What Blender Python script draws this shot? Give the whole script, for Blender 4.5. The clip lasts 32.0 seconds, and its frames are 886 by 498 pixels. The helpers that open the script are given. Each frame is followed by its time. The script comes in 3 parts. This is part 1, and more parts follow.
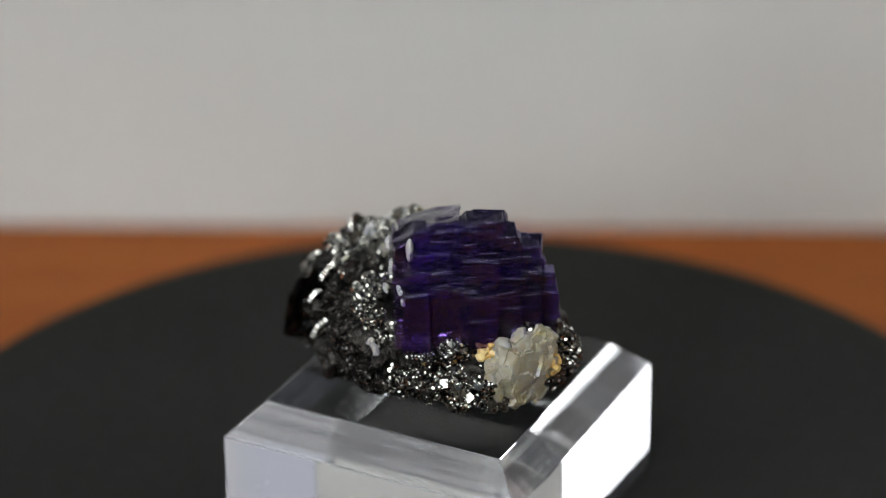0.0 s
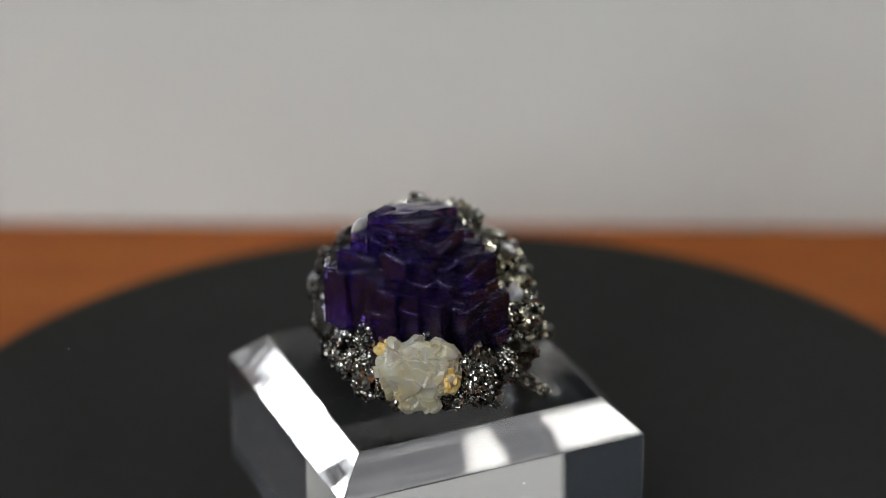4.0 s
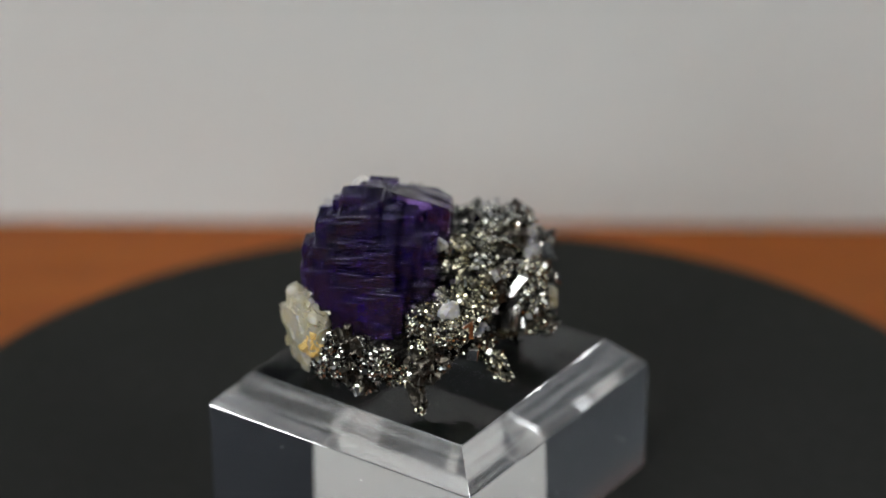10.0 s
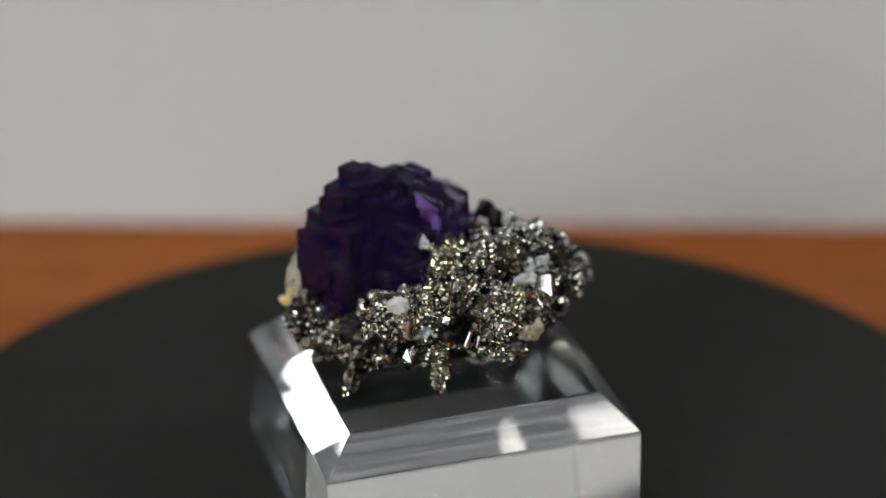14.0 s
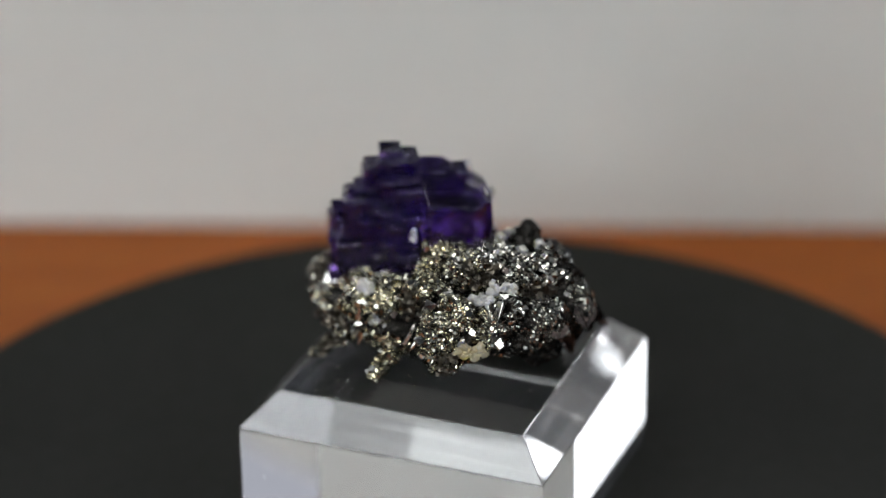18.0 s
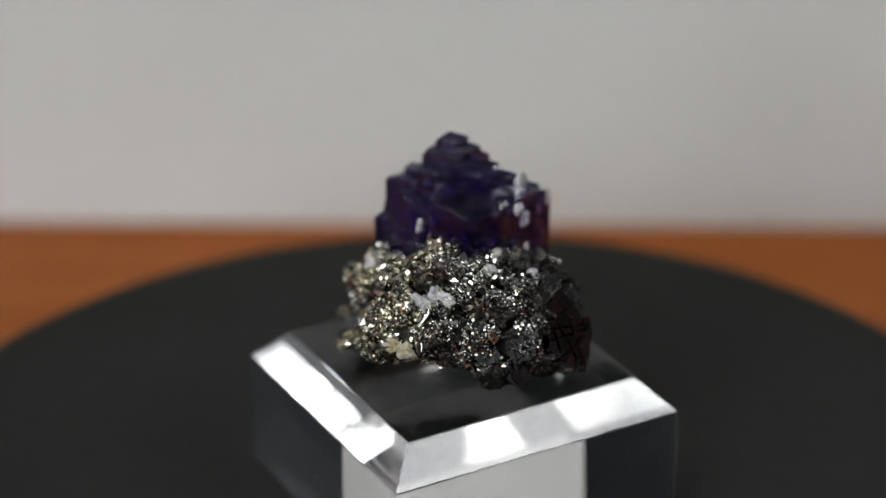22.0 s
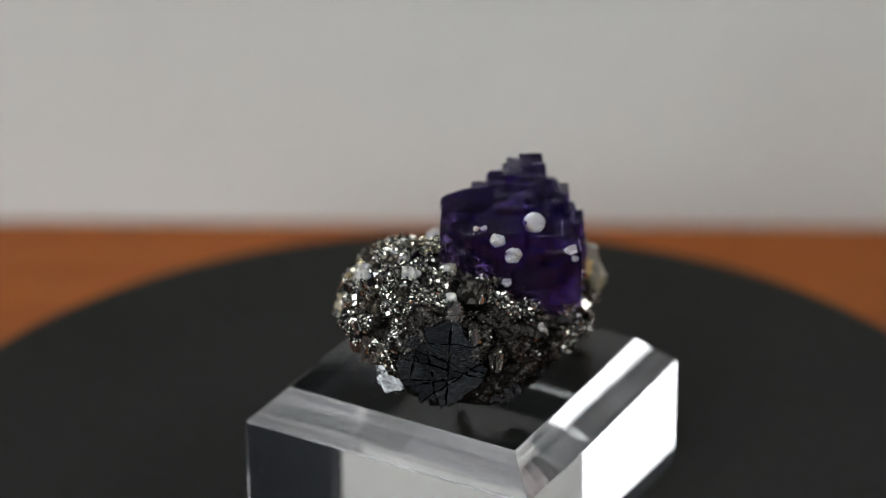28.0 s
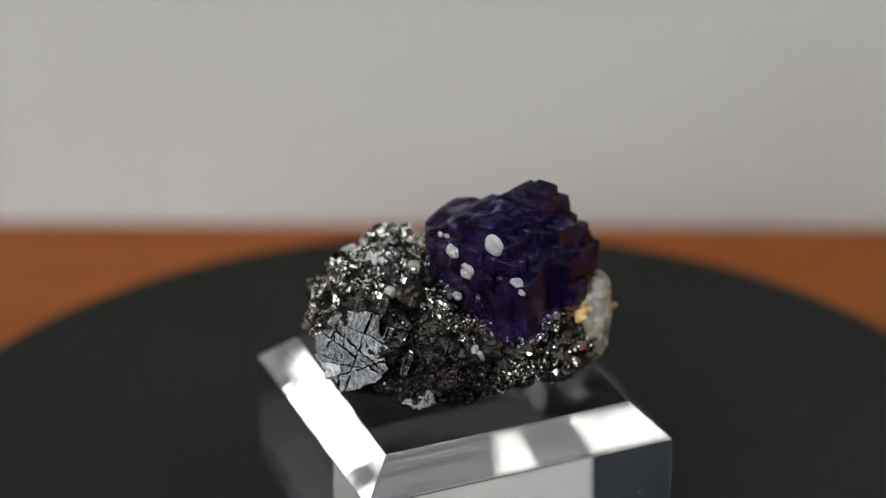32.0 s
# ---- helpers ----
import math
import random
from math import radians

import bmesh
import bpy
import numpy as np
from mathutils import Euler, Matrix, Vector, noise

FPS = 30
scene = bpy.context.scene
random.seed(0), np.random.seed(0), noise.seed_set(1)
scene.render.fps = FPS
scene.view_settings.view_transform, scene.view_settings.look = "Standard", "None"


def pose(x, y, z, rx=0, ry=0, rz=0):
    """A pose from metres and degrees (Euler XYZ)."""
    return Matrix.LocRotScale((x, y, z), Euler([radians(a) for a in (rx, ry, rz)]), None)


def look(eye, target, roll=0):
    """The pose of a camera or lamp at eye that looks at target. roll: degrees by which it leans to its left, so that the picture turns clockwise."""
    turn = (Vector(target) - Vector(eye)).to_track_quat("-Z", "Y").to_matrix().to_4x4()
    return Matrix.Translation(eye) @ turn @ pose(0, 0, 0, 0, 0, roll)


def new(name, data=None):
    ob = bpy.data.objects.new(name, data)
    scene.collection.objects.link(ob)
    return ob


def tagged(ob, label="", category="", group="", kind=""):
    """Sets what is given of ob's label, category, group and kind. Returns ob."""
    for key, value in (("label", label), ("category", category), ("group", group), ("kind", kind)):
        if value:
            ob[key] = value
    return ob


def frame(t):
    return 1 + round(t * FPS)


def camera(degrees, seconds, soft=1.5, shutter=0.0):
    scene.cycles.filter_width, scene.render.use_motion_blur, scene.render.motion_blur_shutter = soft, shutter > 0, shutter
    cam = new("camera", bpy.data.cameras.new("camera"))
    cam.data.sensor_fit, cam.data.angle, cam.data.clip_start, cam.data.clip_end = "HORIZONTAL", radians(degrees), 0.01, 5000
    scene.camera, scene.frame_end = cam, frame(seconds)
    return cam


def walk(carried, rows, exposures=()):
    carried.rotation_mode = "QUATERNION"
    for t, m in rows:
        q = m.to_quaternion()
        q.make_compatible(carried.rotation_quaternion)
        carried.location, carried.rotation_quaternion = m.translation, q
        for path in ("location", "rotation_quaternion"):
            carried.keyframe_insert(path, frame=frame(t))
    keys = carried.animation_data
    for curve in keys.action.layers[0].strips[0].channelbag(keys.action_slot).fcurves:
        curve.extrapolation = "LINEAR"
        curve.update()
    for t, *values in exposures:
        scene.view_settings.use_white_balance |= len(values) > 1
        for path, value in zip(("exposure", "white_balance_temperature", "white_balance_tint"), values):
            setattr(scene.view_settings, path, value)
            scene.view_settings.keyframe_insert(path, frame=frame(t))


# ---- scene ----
cam = camera(17.88, 32.0, soft=0.6)
MM = 0.001
BLOCK_H = 0.024                     # acrylic block, height
AXIS_OFF = Vector((-0.00079, -0.00279, 0))   # block centre from the turntable's axis at 0 s
BLOCK_AZ = -27.23
EYE = Vector((0.0, -0.38877, 0.23997))
YAW, PITCH, ROLL = -0.00081, 0.46667, -0.698
# seconds, the turntable's lead or lag in degrees, and the sway of the camera (pan, tilt) in degrees
SWAY = [
    (0, 0.74, -0.006, 0.039), (1, 0.54, -0.037, 0.026), (2, 0.25, -0.045, 0.014), (3, 0.21, -0.036, 0.003), (4, -0.2, -0.018, -0.008),
    (5, -0.39, 0.003, -0.018), (6, -0.34, -0.001, -0.011), (7, -0.79, 0.016, -0.003), (8, -0.92, 0.031, 0.004), (9, -0.63, 0.025, -0.025),
    (10, -0.5, 0.02, -0.04), (11, -0.57, 0.027, -0.033), (12, -0.18, 0.022, -0.037), (13, 0.0, 0.018, -0.016), (14, 0.59, 0.016, -0.005),
    (15, 0.69, 0.017, 0.005), (16, 0.64, 0.026, 0.01), (17, 0.71, 0.005, 0.027), (18, 0.68, -0.039, 0.017), (19, 0.71, -0.061, 0.003),
    (20, 0.69, -0.056, 0.013), (21, 0.5, -0.032, 0.008), (22, 0.04, -0.026, -0.012), (23, -0.08, -0.023, 0.006), (24, -0.38, 0.005, 0.013),
    (25, -0.6, 0.016, 0.033), (26, -0.7, 0.021, 0.02), (27, -0.91, 0.033, -0.012), (28, -0.68, 0.021, -0.026), (29, -0.17, 0.012, -0.002),
    (30, -0.16, 0.03, 0.007), (31, 0.34, 0.036, 0.002), (32, 0.4, 0.054, 0.007),
]


def aim(pan, tilt):
    yaw, pitch = YAW - radians(pan), PITCH - radians(tilt)
    return EYE + Vector((math.sin(yaw) * math.cos(pitch), math.cos(yaw) * math.cos(pitch), -math.sin(pitch)))


walk(cam, [(t, look(EYE, aim(pan, tilt), ROLL)) for t, lead, pan, tilt in SWAY])
cam.data.dof.use_dof = True
cam.data.dof.focus_distance = 0.418
cam.data.dof.aperture_fstop = 8.5


def turn(t, lead):
    """Degrees by which the turntable has turned at t seconds (clockwise from above)."""
    return -0.794 - 9.6982 * t + lead


# ---- light ----
world = bpy.data.worlds.new("world")
scene.world = world
world.use_nodes = True
wt = world.node_tree
sky = wt.nodes.new("ShaderNodeTexSky")
sky.sky_type, sky.sun_disc, sky.sun_elevation, sky.sun_rotation = "NISHITA", False, radians(35), radians(250)
wt.links.new(sky.outputs[0], wt.nodes["Background"].inputs[0])
wt.nodes["Background"].inputs[1].default_value = 0.05
scene.view_settings.exposure = 0.0
scene.cycles.max_bounces, scene.cycles.transmission_bounces, scene.cycles.glossy_bounces = 24, 24, 16


def area_lamp(name, m, sx, sy, watts, colour):
    data = bpy.data.lights.new(name, "AREA")
    data.shape, data.size, data.size_y, data.energy, data.color = "RECTANGLE", sx, sy, watts, colour
    ob = new(name, data)
    ob.matrix_world = m
    return ob


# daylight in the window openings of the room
area_lamp("window_daylight", look((-1.39, -1.515, 0.97), (0.0, -1.515, 0.97)), 1.49, 1.26, 21.5, (0.95, 0.98, 1.0))
area_lamp("window_daylight", look((-1.09, -2.29, 0.97), (-1.09, 0.0, 0.97)), 0.56, 1.26, 16.0, (0.95, 0.98, 1.0))
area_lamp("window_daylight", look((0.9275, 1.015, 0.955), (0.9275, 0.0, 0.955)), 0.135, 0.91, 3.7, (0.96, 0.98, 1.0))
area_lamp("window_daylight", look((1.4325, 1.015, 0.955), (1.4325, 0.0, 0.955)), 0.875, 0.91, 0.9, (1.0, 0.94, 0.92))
# ---- materials ----
def material(name, colour, rough=0.5, metal=0.0):
    m = bpy.data.materials.new(name)
    m.use_nodes = True
    b = m.node_tree.nodes["Principled BSDF"]
    b.inputs["Base Color"].default_value = (*colour, 1)
    b.inputs["Roughness"].default_value, b.inputs["Metallic"].default_value = rough, metal
    return m


def node(m, kind, **values):
    n = m.node_tree.nodes.new(kind)
    for key, value in values.items():
        n.inputs[key.replace("_", " ")].default_value = value
    return n


def bsdf(m):
    return m.node_tree.nodes["Principled BSDF"]


def ramp(m, source, stops):
    """A colour ramp fed by source; stops are (place, colour)."""
    n = m.node_tree.nodes.new("ShaderNodeValToRGB")
    n.color_ramp.elements[0].position, n.color_ramp.elements[0].color = stops[0][0], (*stops[0][1], 1)
    n.color_ramp.elements[1].position, n.color_ramp.elements[1].color = stops[-1][0], (*stops[-1][1], 1)
    for place, colour in stops[1:-1]:
        n.color_ramp.elements.new(place).color = (*colour, 1)
    m.node_tree.links.new(source, n.inputs[0])
    return n.outputs[0]


def noise_out(m, scale, detail=6.0, rough=0.6, stretch=(1, 1, 1), distort=0.0):
    co = m.node_tree.nodes.new("ShaderNodeTexCoord")
    mp = m.node_tree.nodes.new("ShaderNodeMapping")
    mp.inputs["Scale"].default_value = stretch
    n = node(m, "ShaderNodeTexNoise", Scale=scale, Detail=detail, Roughness=rough, Distortion=distort)
    m.node_tree.links.new(co.outputs["Object"], mp.inputs[0])
    m.node_tree.links.new(mp.outputs[0], n.inputs["Vector"])
    return n.outputs["Fac"]


def bump(m, source, strength, distance):
    n = node(m, "ShaderNodeBump", Strength=strength, Distance=distance)
    m.node_tree.links.new(source, n.inputs["Height"])
    m.node_tree.links.new(n.outputs[0], bsdf(m).inputs["Normal"])


def link(m, source, socket):
    m.node_tree.links.new(source, bsdf(m).inputs[socket])


def grey(v):
    return (v, v, v)


def grey_board():
    m = material("grey_board", (0.60, 0.605, 0.60), 0.85)
    link(m, ramp(m, noise_out(m, 9, 5), [(0.3, (0.585, 0.600, 0.582)), (0.7, (0.612, 0.627, 0.608))]), "Base Color")
    bump(m, noise_out(m, 900, 3), 0.15, 0.0004)
    return m


def table_wood():
    m = material("table_wood", (0.38, 0.1, 0.025), 0.45)
    grain = noise_out(m, 14, 8, 0.65, (0.9, 9, 9), 1.2)
    link(m, ramp(m, grain, [(0.25, (0.185, 0.0455, 0.0058)), (0.5, (0.252, 0.069, 0.0096)), (0.75, (0.30, 0.091, 0.0142))]), "Base Color")
    link(m, ramp(m, noise_out(m, 160, 4, 0.6, (0.3, 3, 3)), [(0.3, grey(0.45)), (0.7, grey(0.62))]), "Roughness")
    bsdf(m).inputs["Specular IOR Level"].default_value = 0.2
    bump(m, grain, 0.1, 0.0006)
    return m


def disc_black():
    m = material("disc_black", (0.02, 0.02, 0.018), 0.7)
    link(m, ramp(m, noise_out(m, 22, 5), [(0.3, (0.017, 0.0176, 0.0162)), (0.7, (0.0215, 0.022, 0.0204))]), "Base Color")
    link(m, ramp(m, noise_out(m, 300, 4), [(0.3, grey(0.72)), (0.7, grey(0.85))]), "Roughness")
    bump(m, noise_out(m, 2200, 2), 0.2, 0.0002)
    bsdf(m).inputs["Specular IOR Level"].default_value = 0.08
    return m


def acrylic(name="clear_acrylic", marks=None):
    m = material(name, (0.97, 0.975, 0.98), 0.0)
    b = bsdf(m)
    b.inputs["Transmission Weight"].default_value, b.inputs["IOR"].default_value = 1.0, 1.49
    if marks:
        link(m, ramp(m, noise_out(m, 260, 2, 0.6, marks), [(0.35, grey(0.0)), (0.75, grey(0.01))]), "Roughness")
        # milky scratch lines; their haze also stands in for light trapped inside
        link(m, ramp(m, noise_out(m, 1300, 3, 0.6, (marks[1], marks[0], 1.0)), [(0.40, grey(0.94)), (0.72, grey(0.74))]), "Transmission Weight")
        # chatter of the saw, about 2.6 mm apart, strong in some stretches and gone in others, and fine lines along the edge
        place = node(m, "ShaderNodeTexCoord")
        wave = node(m, "ShaderNodeTexWave", Scale=121.0, Distortion=1.2, Detail=2.0, Detail_Scale=0.6)
        wave.bands_direction = "X" if marks[0] > marks[1] else "Y"
        m.node_tree.links.new(place.outputs["Object"], wave.inputs["Vector"])
        times = node(m, "ShaderNodeMath")
        times.operation = "MULTIPLY_ADD"
        m.node_tree.links.new(wave.outputs["Fac"], times.inputs[0])
        m.node_tree.links.new(ramp(m, noise_out(m, 70, 2, 0.5), [(0.42, grey(0.05)), (0.62, grey(1.0))]), times.inputs[1])
        m.node_tree.links.new(ramp(m, noise_out(m, 1500, 2, 0.6, (marks[1], marks[0], 1.0)), [(0.40, grey(0.0)), (0.62, grey(0.18))]), times.inputs[2])
        bump(m, times.outputs[0], 0.012, 0.0005)
    else:
        link(m, ramp(m, noise_out(m, 260, 6, 0.75, (1, 1, 0.25)), [(0.52, grey(0.0)), (0.8, grey(0.08))]), "Roughness")
        bump(m, noise_out(m, 60, 2, 0.5), 0.008, 0.0006)
    return m


def fluorite(name="purple_fluorite", etched=False):
    """Glassy purple crystal; etched: the slanted ledge faces, finely striated and duller."""
    m = material(name, (0.10, 0.035, 0.26), 0.1)
    b = bsdf(m)
    b.inputs["Transmission Weight"].default_value, b.inputs["IOR"].default_value = 0.985, 1.434
    # random tint zones; the palest violet imitates light glowing inside the crystal
    glow_zones = noise_out(m, 110, 3, 0.55)
    link(m, ramp(m, glow_zones, [(0.32, (0.16, 0.095, 0.40)), (0.52, (0.30, 0.18, 0.62)), (0.70, (0.66, 0.45, 0.98))]), "Base Color")
    link(m, ramp(m, noise_out(m, 520, 5, 0.7), [(0.42, grey(0.04 if etched else 0.0)), (0.70, grey(0.26 if etched else 0.10))]), "Roughness")
    b.inputs["Specular IOR Level"].default_value = 0.6 if etched else 0.5
    bump(m, noise_out(m, 1100, 6, 0.75, (0.5, 0.5, 3.0) if etched else (1, 1, 2.6)), 0.3 if etched else 0.08, 0.0004)
    return m


def sulphide(name, shades, rough=(0.05, 0.3), scale=500, fine=0.4):
    """Metallic grains: each loose piece takes its own shade; tarnish and pitting on top."""
    m = material(name, shades[-1], 0.3, 1.0)
    geo = m.node_tree.nodes.new("ShaderNodeNewGeometry")
    base = ramp(m, geo.outputs["Random Per Island"], [(i / max(1, len(shades) - 1), c) for i, c in enumerate(shades)])
    mix = m.node_tree.nodes.new("ShaderNodeMix")
    mix.data_type, mix.blend_type = "RGBA", "MULTIPLY"
    mix.inputs["Factor"].default_value = 0.7
    m.node_tree.links.new(base, mix.inputs["A"])
    m.node_tree.links.new(ramp(m, noise_out(m, scale, 5, 0.7), [(0.35, grey(0.35)), (0.6, grey(1.0))]), mix.inputs["B"])
    link(m, mix.outputs["Result"], "Base Color")
    link(m, ramp(m, noise_out(m, scale * 1.7, 4), [(0.35, grey(rough[0])), (0.7, grey(rough[1]))]), "Roughness")
    bump(m, noise_out(m, scale * 2, 4, 0.7), fine, 0.0003)
    return m


def dark_ore():
    m = material("dark_ore", (0.05, 0.05, 0.05), 0.2, 0.75)
    link(m, ramp(m, noise_out(m, 260, 8, 0.75), [(0.34, (0.014, 0.0138, 0.0135)), (0.52, (0.05, 0.047, 0.043)), (0.66, (0.085, 0.080, 0.074)), (0.82, (0.18, 0.16, 0.135))]), "Base Color")
    link(m, ramp(m, noise_out(m, 620, 6, 0.7), [(0.35, grey(0.05)), (0.68, grey(0.28))]), "Roughness")
    bump(m, noise_out(m, 1300, 8, 0.8), 0.4, 0.0005)
    return m


def calcite(name, low, high, transmission=0.15):
    m = material(name, high, 0.25)
    b = bsdf(m)
    b.inputs["Transmission Weight"].default_value, b.inputs["IOR"].default_value = transmission, 1.5
    b.inputs["Subsurface Weight"].default_value = 0.5
    b.inputs["Subsurface Radius"].default_value = (0.004, 0.0035, 0.002)
    b.inputs["Subsurface Scale"].default_value = 0.6
    link(m, ramp(m, noise_out(m, 170, 6, 0.7), [(0.38, low), (0.62, high)]), "Base Color")
    link(m, ramp(m, noise_out(m, 420, 4), [(0.35, grey(0.03)), (0.7, grey(0.22))]), "Roughness")
    bump(m, noise_out(m, 300, 6, 0.65), 0.14, 0.0008)
    return m


M_SAWN_X, M_SAWN_Y = acrylic("sawn_acrylic", (1, 0.03, 0.03)), acrylic("sawn_acrylic", (0.03, 1, 0.03))
M_BOARD, M_TABLE, M_DISC, M_ACRYLIC, M_FLUORITE = grey_board(), table_wood(), disc_black(), acrylic(), fluorite()
M_SILVER = sulphide("silver_sulphide", [(0.035, 0.034, 0.032), (0.22, 0.215, 0.195), (0.70, 0.69, 0.63), (0.96, 0.95, 0.89)], (0.02, 0.16), 500, 0.12)
M_BRASSY = sulphide("brassy_sulphide", [(0.07, 0.064, 0.044), (0.34, 0.31, 0.22), (0.76, 0.72, 0.55), (0.94, 0.91, 0.74)], (0.02, 0.16), 500, 0.12)
M_CRUST = sulphide("crusted_ore", [(0.10, 0.09, 0.075), (0.16, 0.145, 0.115)], (0.2, 0.5), 500)
M_BRIGHT = sulphide("bright_sulphide", [(0.70, 0.69, 0.65), (0.88, 0.87, 0.83)], (0.08, 0.3), 300, 0.15)
M_CLEAVE = sulphide("cleavage_lead_grey", [(0.17, 0.173, 0.176), (0.22, 0.224, 0.228), (0.30, 0.304, 0.308)], (0.06, 0.18), 700, 0.3)
M_LEAD = sulphide("lead_grey_ore", [(0.07, 0.07, 0.072), (0.13, 0.13, 0.134)], (0.15, 0.4), 700, 0.4)
M_HACKLY = sulphide("hackly_sulphide", [(0.015, 0.015, 0.014), (0.05, 0.048, 0.045), (0.12, 0.118, 0.112), (0.34, 0.33, 0.31)], (0.05, 0.22), 420, 0.3)
M_ORE = dark_ore()
for m in (M_CLEAVE, M_ORE, M_HACKLY):      # dark edge tint put in to dim their reflections at grazing angles
    bsdf(m).inputs["Specular Tint"].default_value = (0.08, 0.08, 0.08, 1)
M_ETCHED = fluorite("etched_fluorite", True)
M_CALCITE = calcite("cream_calcite", (0.98, 0.83, 0.50), (1.0, 0.985, 0.86), 0.64)
M_STAIN = calcite("yellow_stained_calcite", (0.62, 0.36, 0.09), (0.84, 0.62, 0.26), 0.1)
M_QUARTZ = calcite("white_quartz", (0.70, 0.69, 0.66), (0.90, 0.895, 0.87), 0.38)
M_ROOM = material("room_paint", (0.28, 0.24, 0.22), 0.9)
link(M_ROOM, ramp(M_ROOM, noise_out(M_ROOM, 3, 5), [(0.3, (0.040, 0.046, 0.056)), (0.7, (0.058, 0.066, 0.078))]), "Base Color")
M_ROSE = material("rose_paint", (0.5, 0.4, 0.39), 0.9)
link(M_ROSE, ramp(M_ROSE, noise_out(M_ROSE, 3, 5), [(0.3, (0.20, 0.160, 0.160)), (0.7, (0.25, 0.205, 0.205))]), "Base Color")
M_CEIL = material("ceiling_paint", (0.55, 0.55, 0.54), 0.9)
link(M_CEIL, ramp(M_CEIL, noise_out(M_CEIL, 4, 5), [(0.3, (0.72, 0.76, 0.82)), (0.7, (0.77, 0.81, 0.87))]), "Base Color")
M_FLOOR = material("floor_brown", (0.10, 0.055, 0.035), 0.5)
link(M_FLOOR, ramp(M_FLOOR, noise_out(M_FLOOR, 6, 6, 0.6, (1, 8, 1)), [(0.3, (0.08, 0.042, 0.026)), (0.7, (0.13, 0.07, 0.045))]), "Base Color")
M_FRAME = material("white_frame", (0.7, 0.7, 0.68), 0.4)
M_TUBE = material("lamp_tube", (0.9, 0.9, 0.9), 0.4)
bsdf(M_TUBE).inputs["Emission Color"].default_value = (0.98, 0.965, 0.92, 1)
bsdf(M_TUBE).inputs["Emission Strength"].default_value = 18.0
M_OPAL = material("opal_diffuser", (0.8, 0.8, 0.8), 0.5)
bsdf(M_OPAL).inputs["Emission Color"].default_value = (0.94, 1.0, 1.0, 1)
bsdf(M_OPAL).inputs["Emission Strength"].default_value = 2.8
M_OPAL_BRIGHT = material("bright_opal_diffuser", (0.8, 0.8, 0.8), 0.5)
bsdf(M_OPAL_BRIGHT).inputs["Emission Color"].default_value = (0.97, 0.99, 1.0, 1)
bsdf(M_OPAL_BRIGHT).inputs["Emission Strength"].default_value = 7.2
# ---- building helpers ----
def mesh_of(name, bm, mat, smooth=False):
    data = bpy.data.meshes.new(name)
    bm.to_mesh(data)
    bm.free()
    data.materials.append(mat)
    if smooth:
        data.polygons.foreach_set("use_smooth", [True] * len(data.polygons))
    return data


def part(name, bm, mat, parent, label="", smooth=False):
    ob = new(name, mesh_of(name, bm, mat, smooth))
    ob.parent = parent
    return tagged(ob, label)


def box(bm, x0, x1, y0, y1, z0, z1, bevel=0.0):
    made = bmesh.ops.create_cube(bm, size=1.0)["verts"]
    for v in made:
        v.co = Vector((x0 + (v.co.x + 0.5) * (x1 - x0), y0 + (v.co.y + 0.5) * (y1 - y0), z0 + (v.co.z + 0.5) * (z1 - z0)))
    if bevel:
        edges = list({e for v in made for e in v.link_edges})
        bmesh.ops.bevel(bm, geom=edges, offset=bevel, segments=2, affect="EDGES", profile=0.6)
    return bm


def structure(name, bm, mat, label):
    return tagged(new(name, mesh_of(name, bm, mat)), label, name.split("_")[0], "", "structure")


# ---- the room ----
TABLE_Z = -0.030
X0, X1, Y0, Y1, Z0, Z1 = -1.4, 2.2, -2.3, 1.02, -0.78, 1.75
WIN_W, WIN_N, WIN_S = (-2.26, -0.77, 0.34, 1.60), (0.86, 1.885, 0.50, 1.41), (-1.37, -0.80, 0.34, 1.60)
structure("wall_east", box(bmesh.new(), X1, X1 + 0.1, Y0, Y1, Z0, Z1), M_ROOM, "plain dark blue-grey wall of the room")
structure("wall_pier_1", box(bmesh.new(), X1 - 0.03, X1, -0.76, 0.02, Z0, Z1), M_ROSE, "plain dusky pink flat pier on the dark wall")
structure("wall_pier_2", box(bmesh.new(), X0, X0 + 0.03, -0.29, 0.20, Z0, Z1), M_ROSE, "plain dusky pink flat pier on the dark wall")


def pierced(a0, a1, win, along_y, c0, c1):
    """A wall from a0 to a1 with one opening (from, to, sill, head)."""
    bm = bmesh.new()
    for b0, b1, z0, z1 in ((a0, win[0], Z0, Z1), (win[1], a1, Z0, Z1), (win[0], win[1], Z0, win[2]), (win[0], win[1], win[3], Z1)):
        box(bm, *((c0, c1, b0, b1) if along_y else (b0, b1, c0, c1)), z0, z1)
    return bm


structure("wall_west", pierced(Y0, Y1, WIN_W, True, X0 - 0.1, X0), M_ROOM, "plain dark blue-grey wall with a window")
structure("wall_south", pierced(X0 - 0.1, X1 + 0.1, WIN_S, False, Y0 - 0.1, Y0), M_ROOM, "plain dark blue-grey wall with a window")
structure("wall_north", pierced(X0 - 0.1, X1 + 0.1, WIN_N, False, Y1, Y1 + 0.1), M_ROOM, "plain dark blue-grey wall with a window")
structure("ceiling", box(bmesh.new(), X0 - 0.1, X1 + 0.1, Y0 - 0.1, Y1 + 0.1, Z1, Z1 + 0.1), M_CEIL, "plain off-white ceiling")
structure("floor", box(bmesh.new(), X0 - 0.1, X1 + 0.1, Y0 - 0.1, Y1 + 0.1, Z0 - 0.1, Z0), M_FLOOR, "dark brown wooden floor")
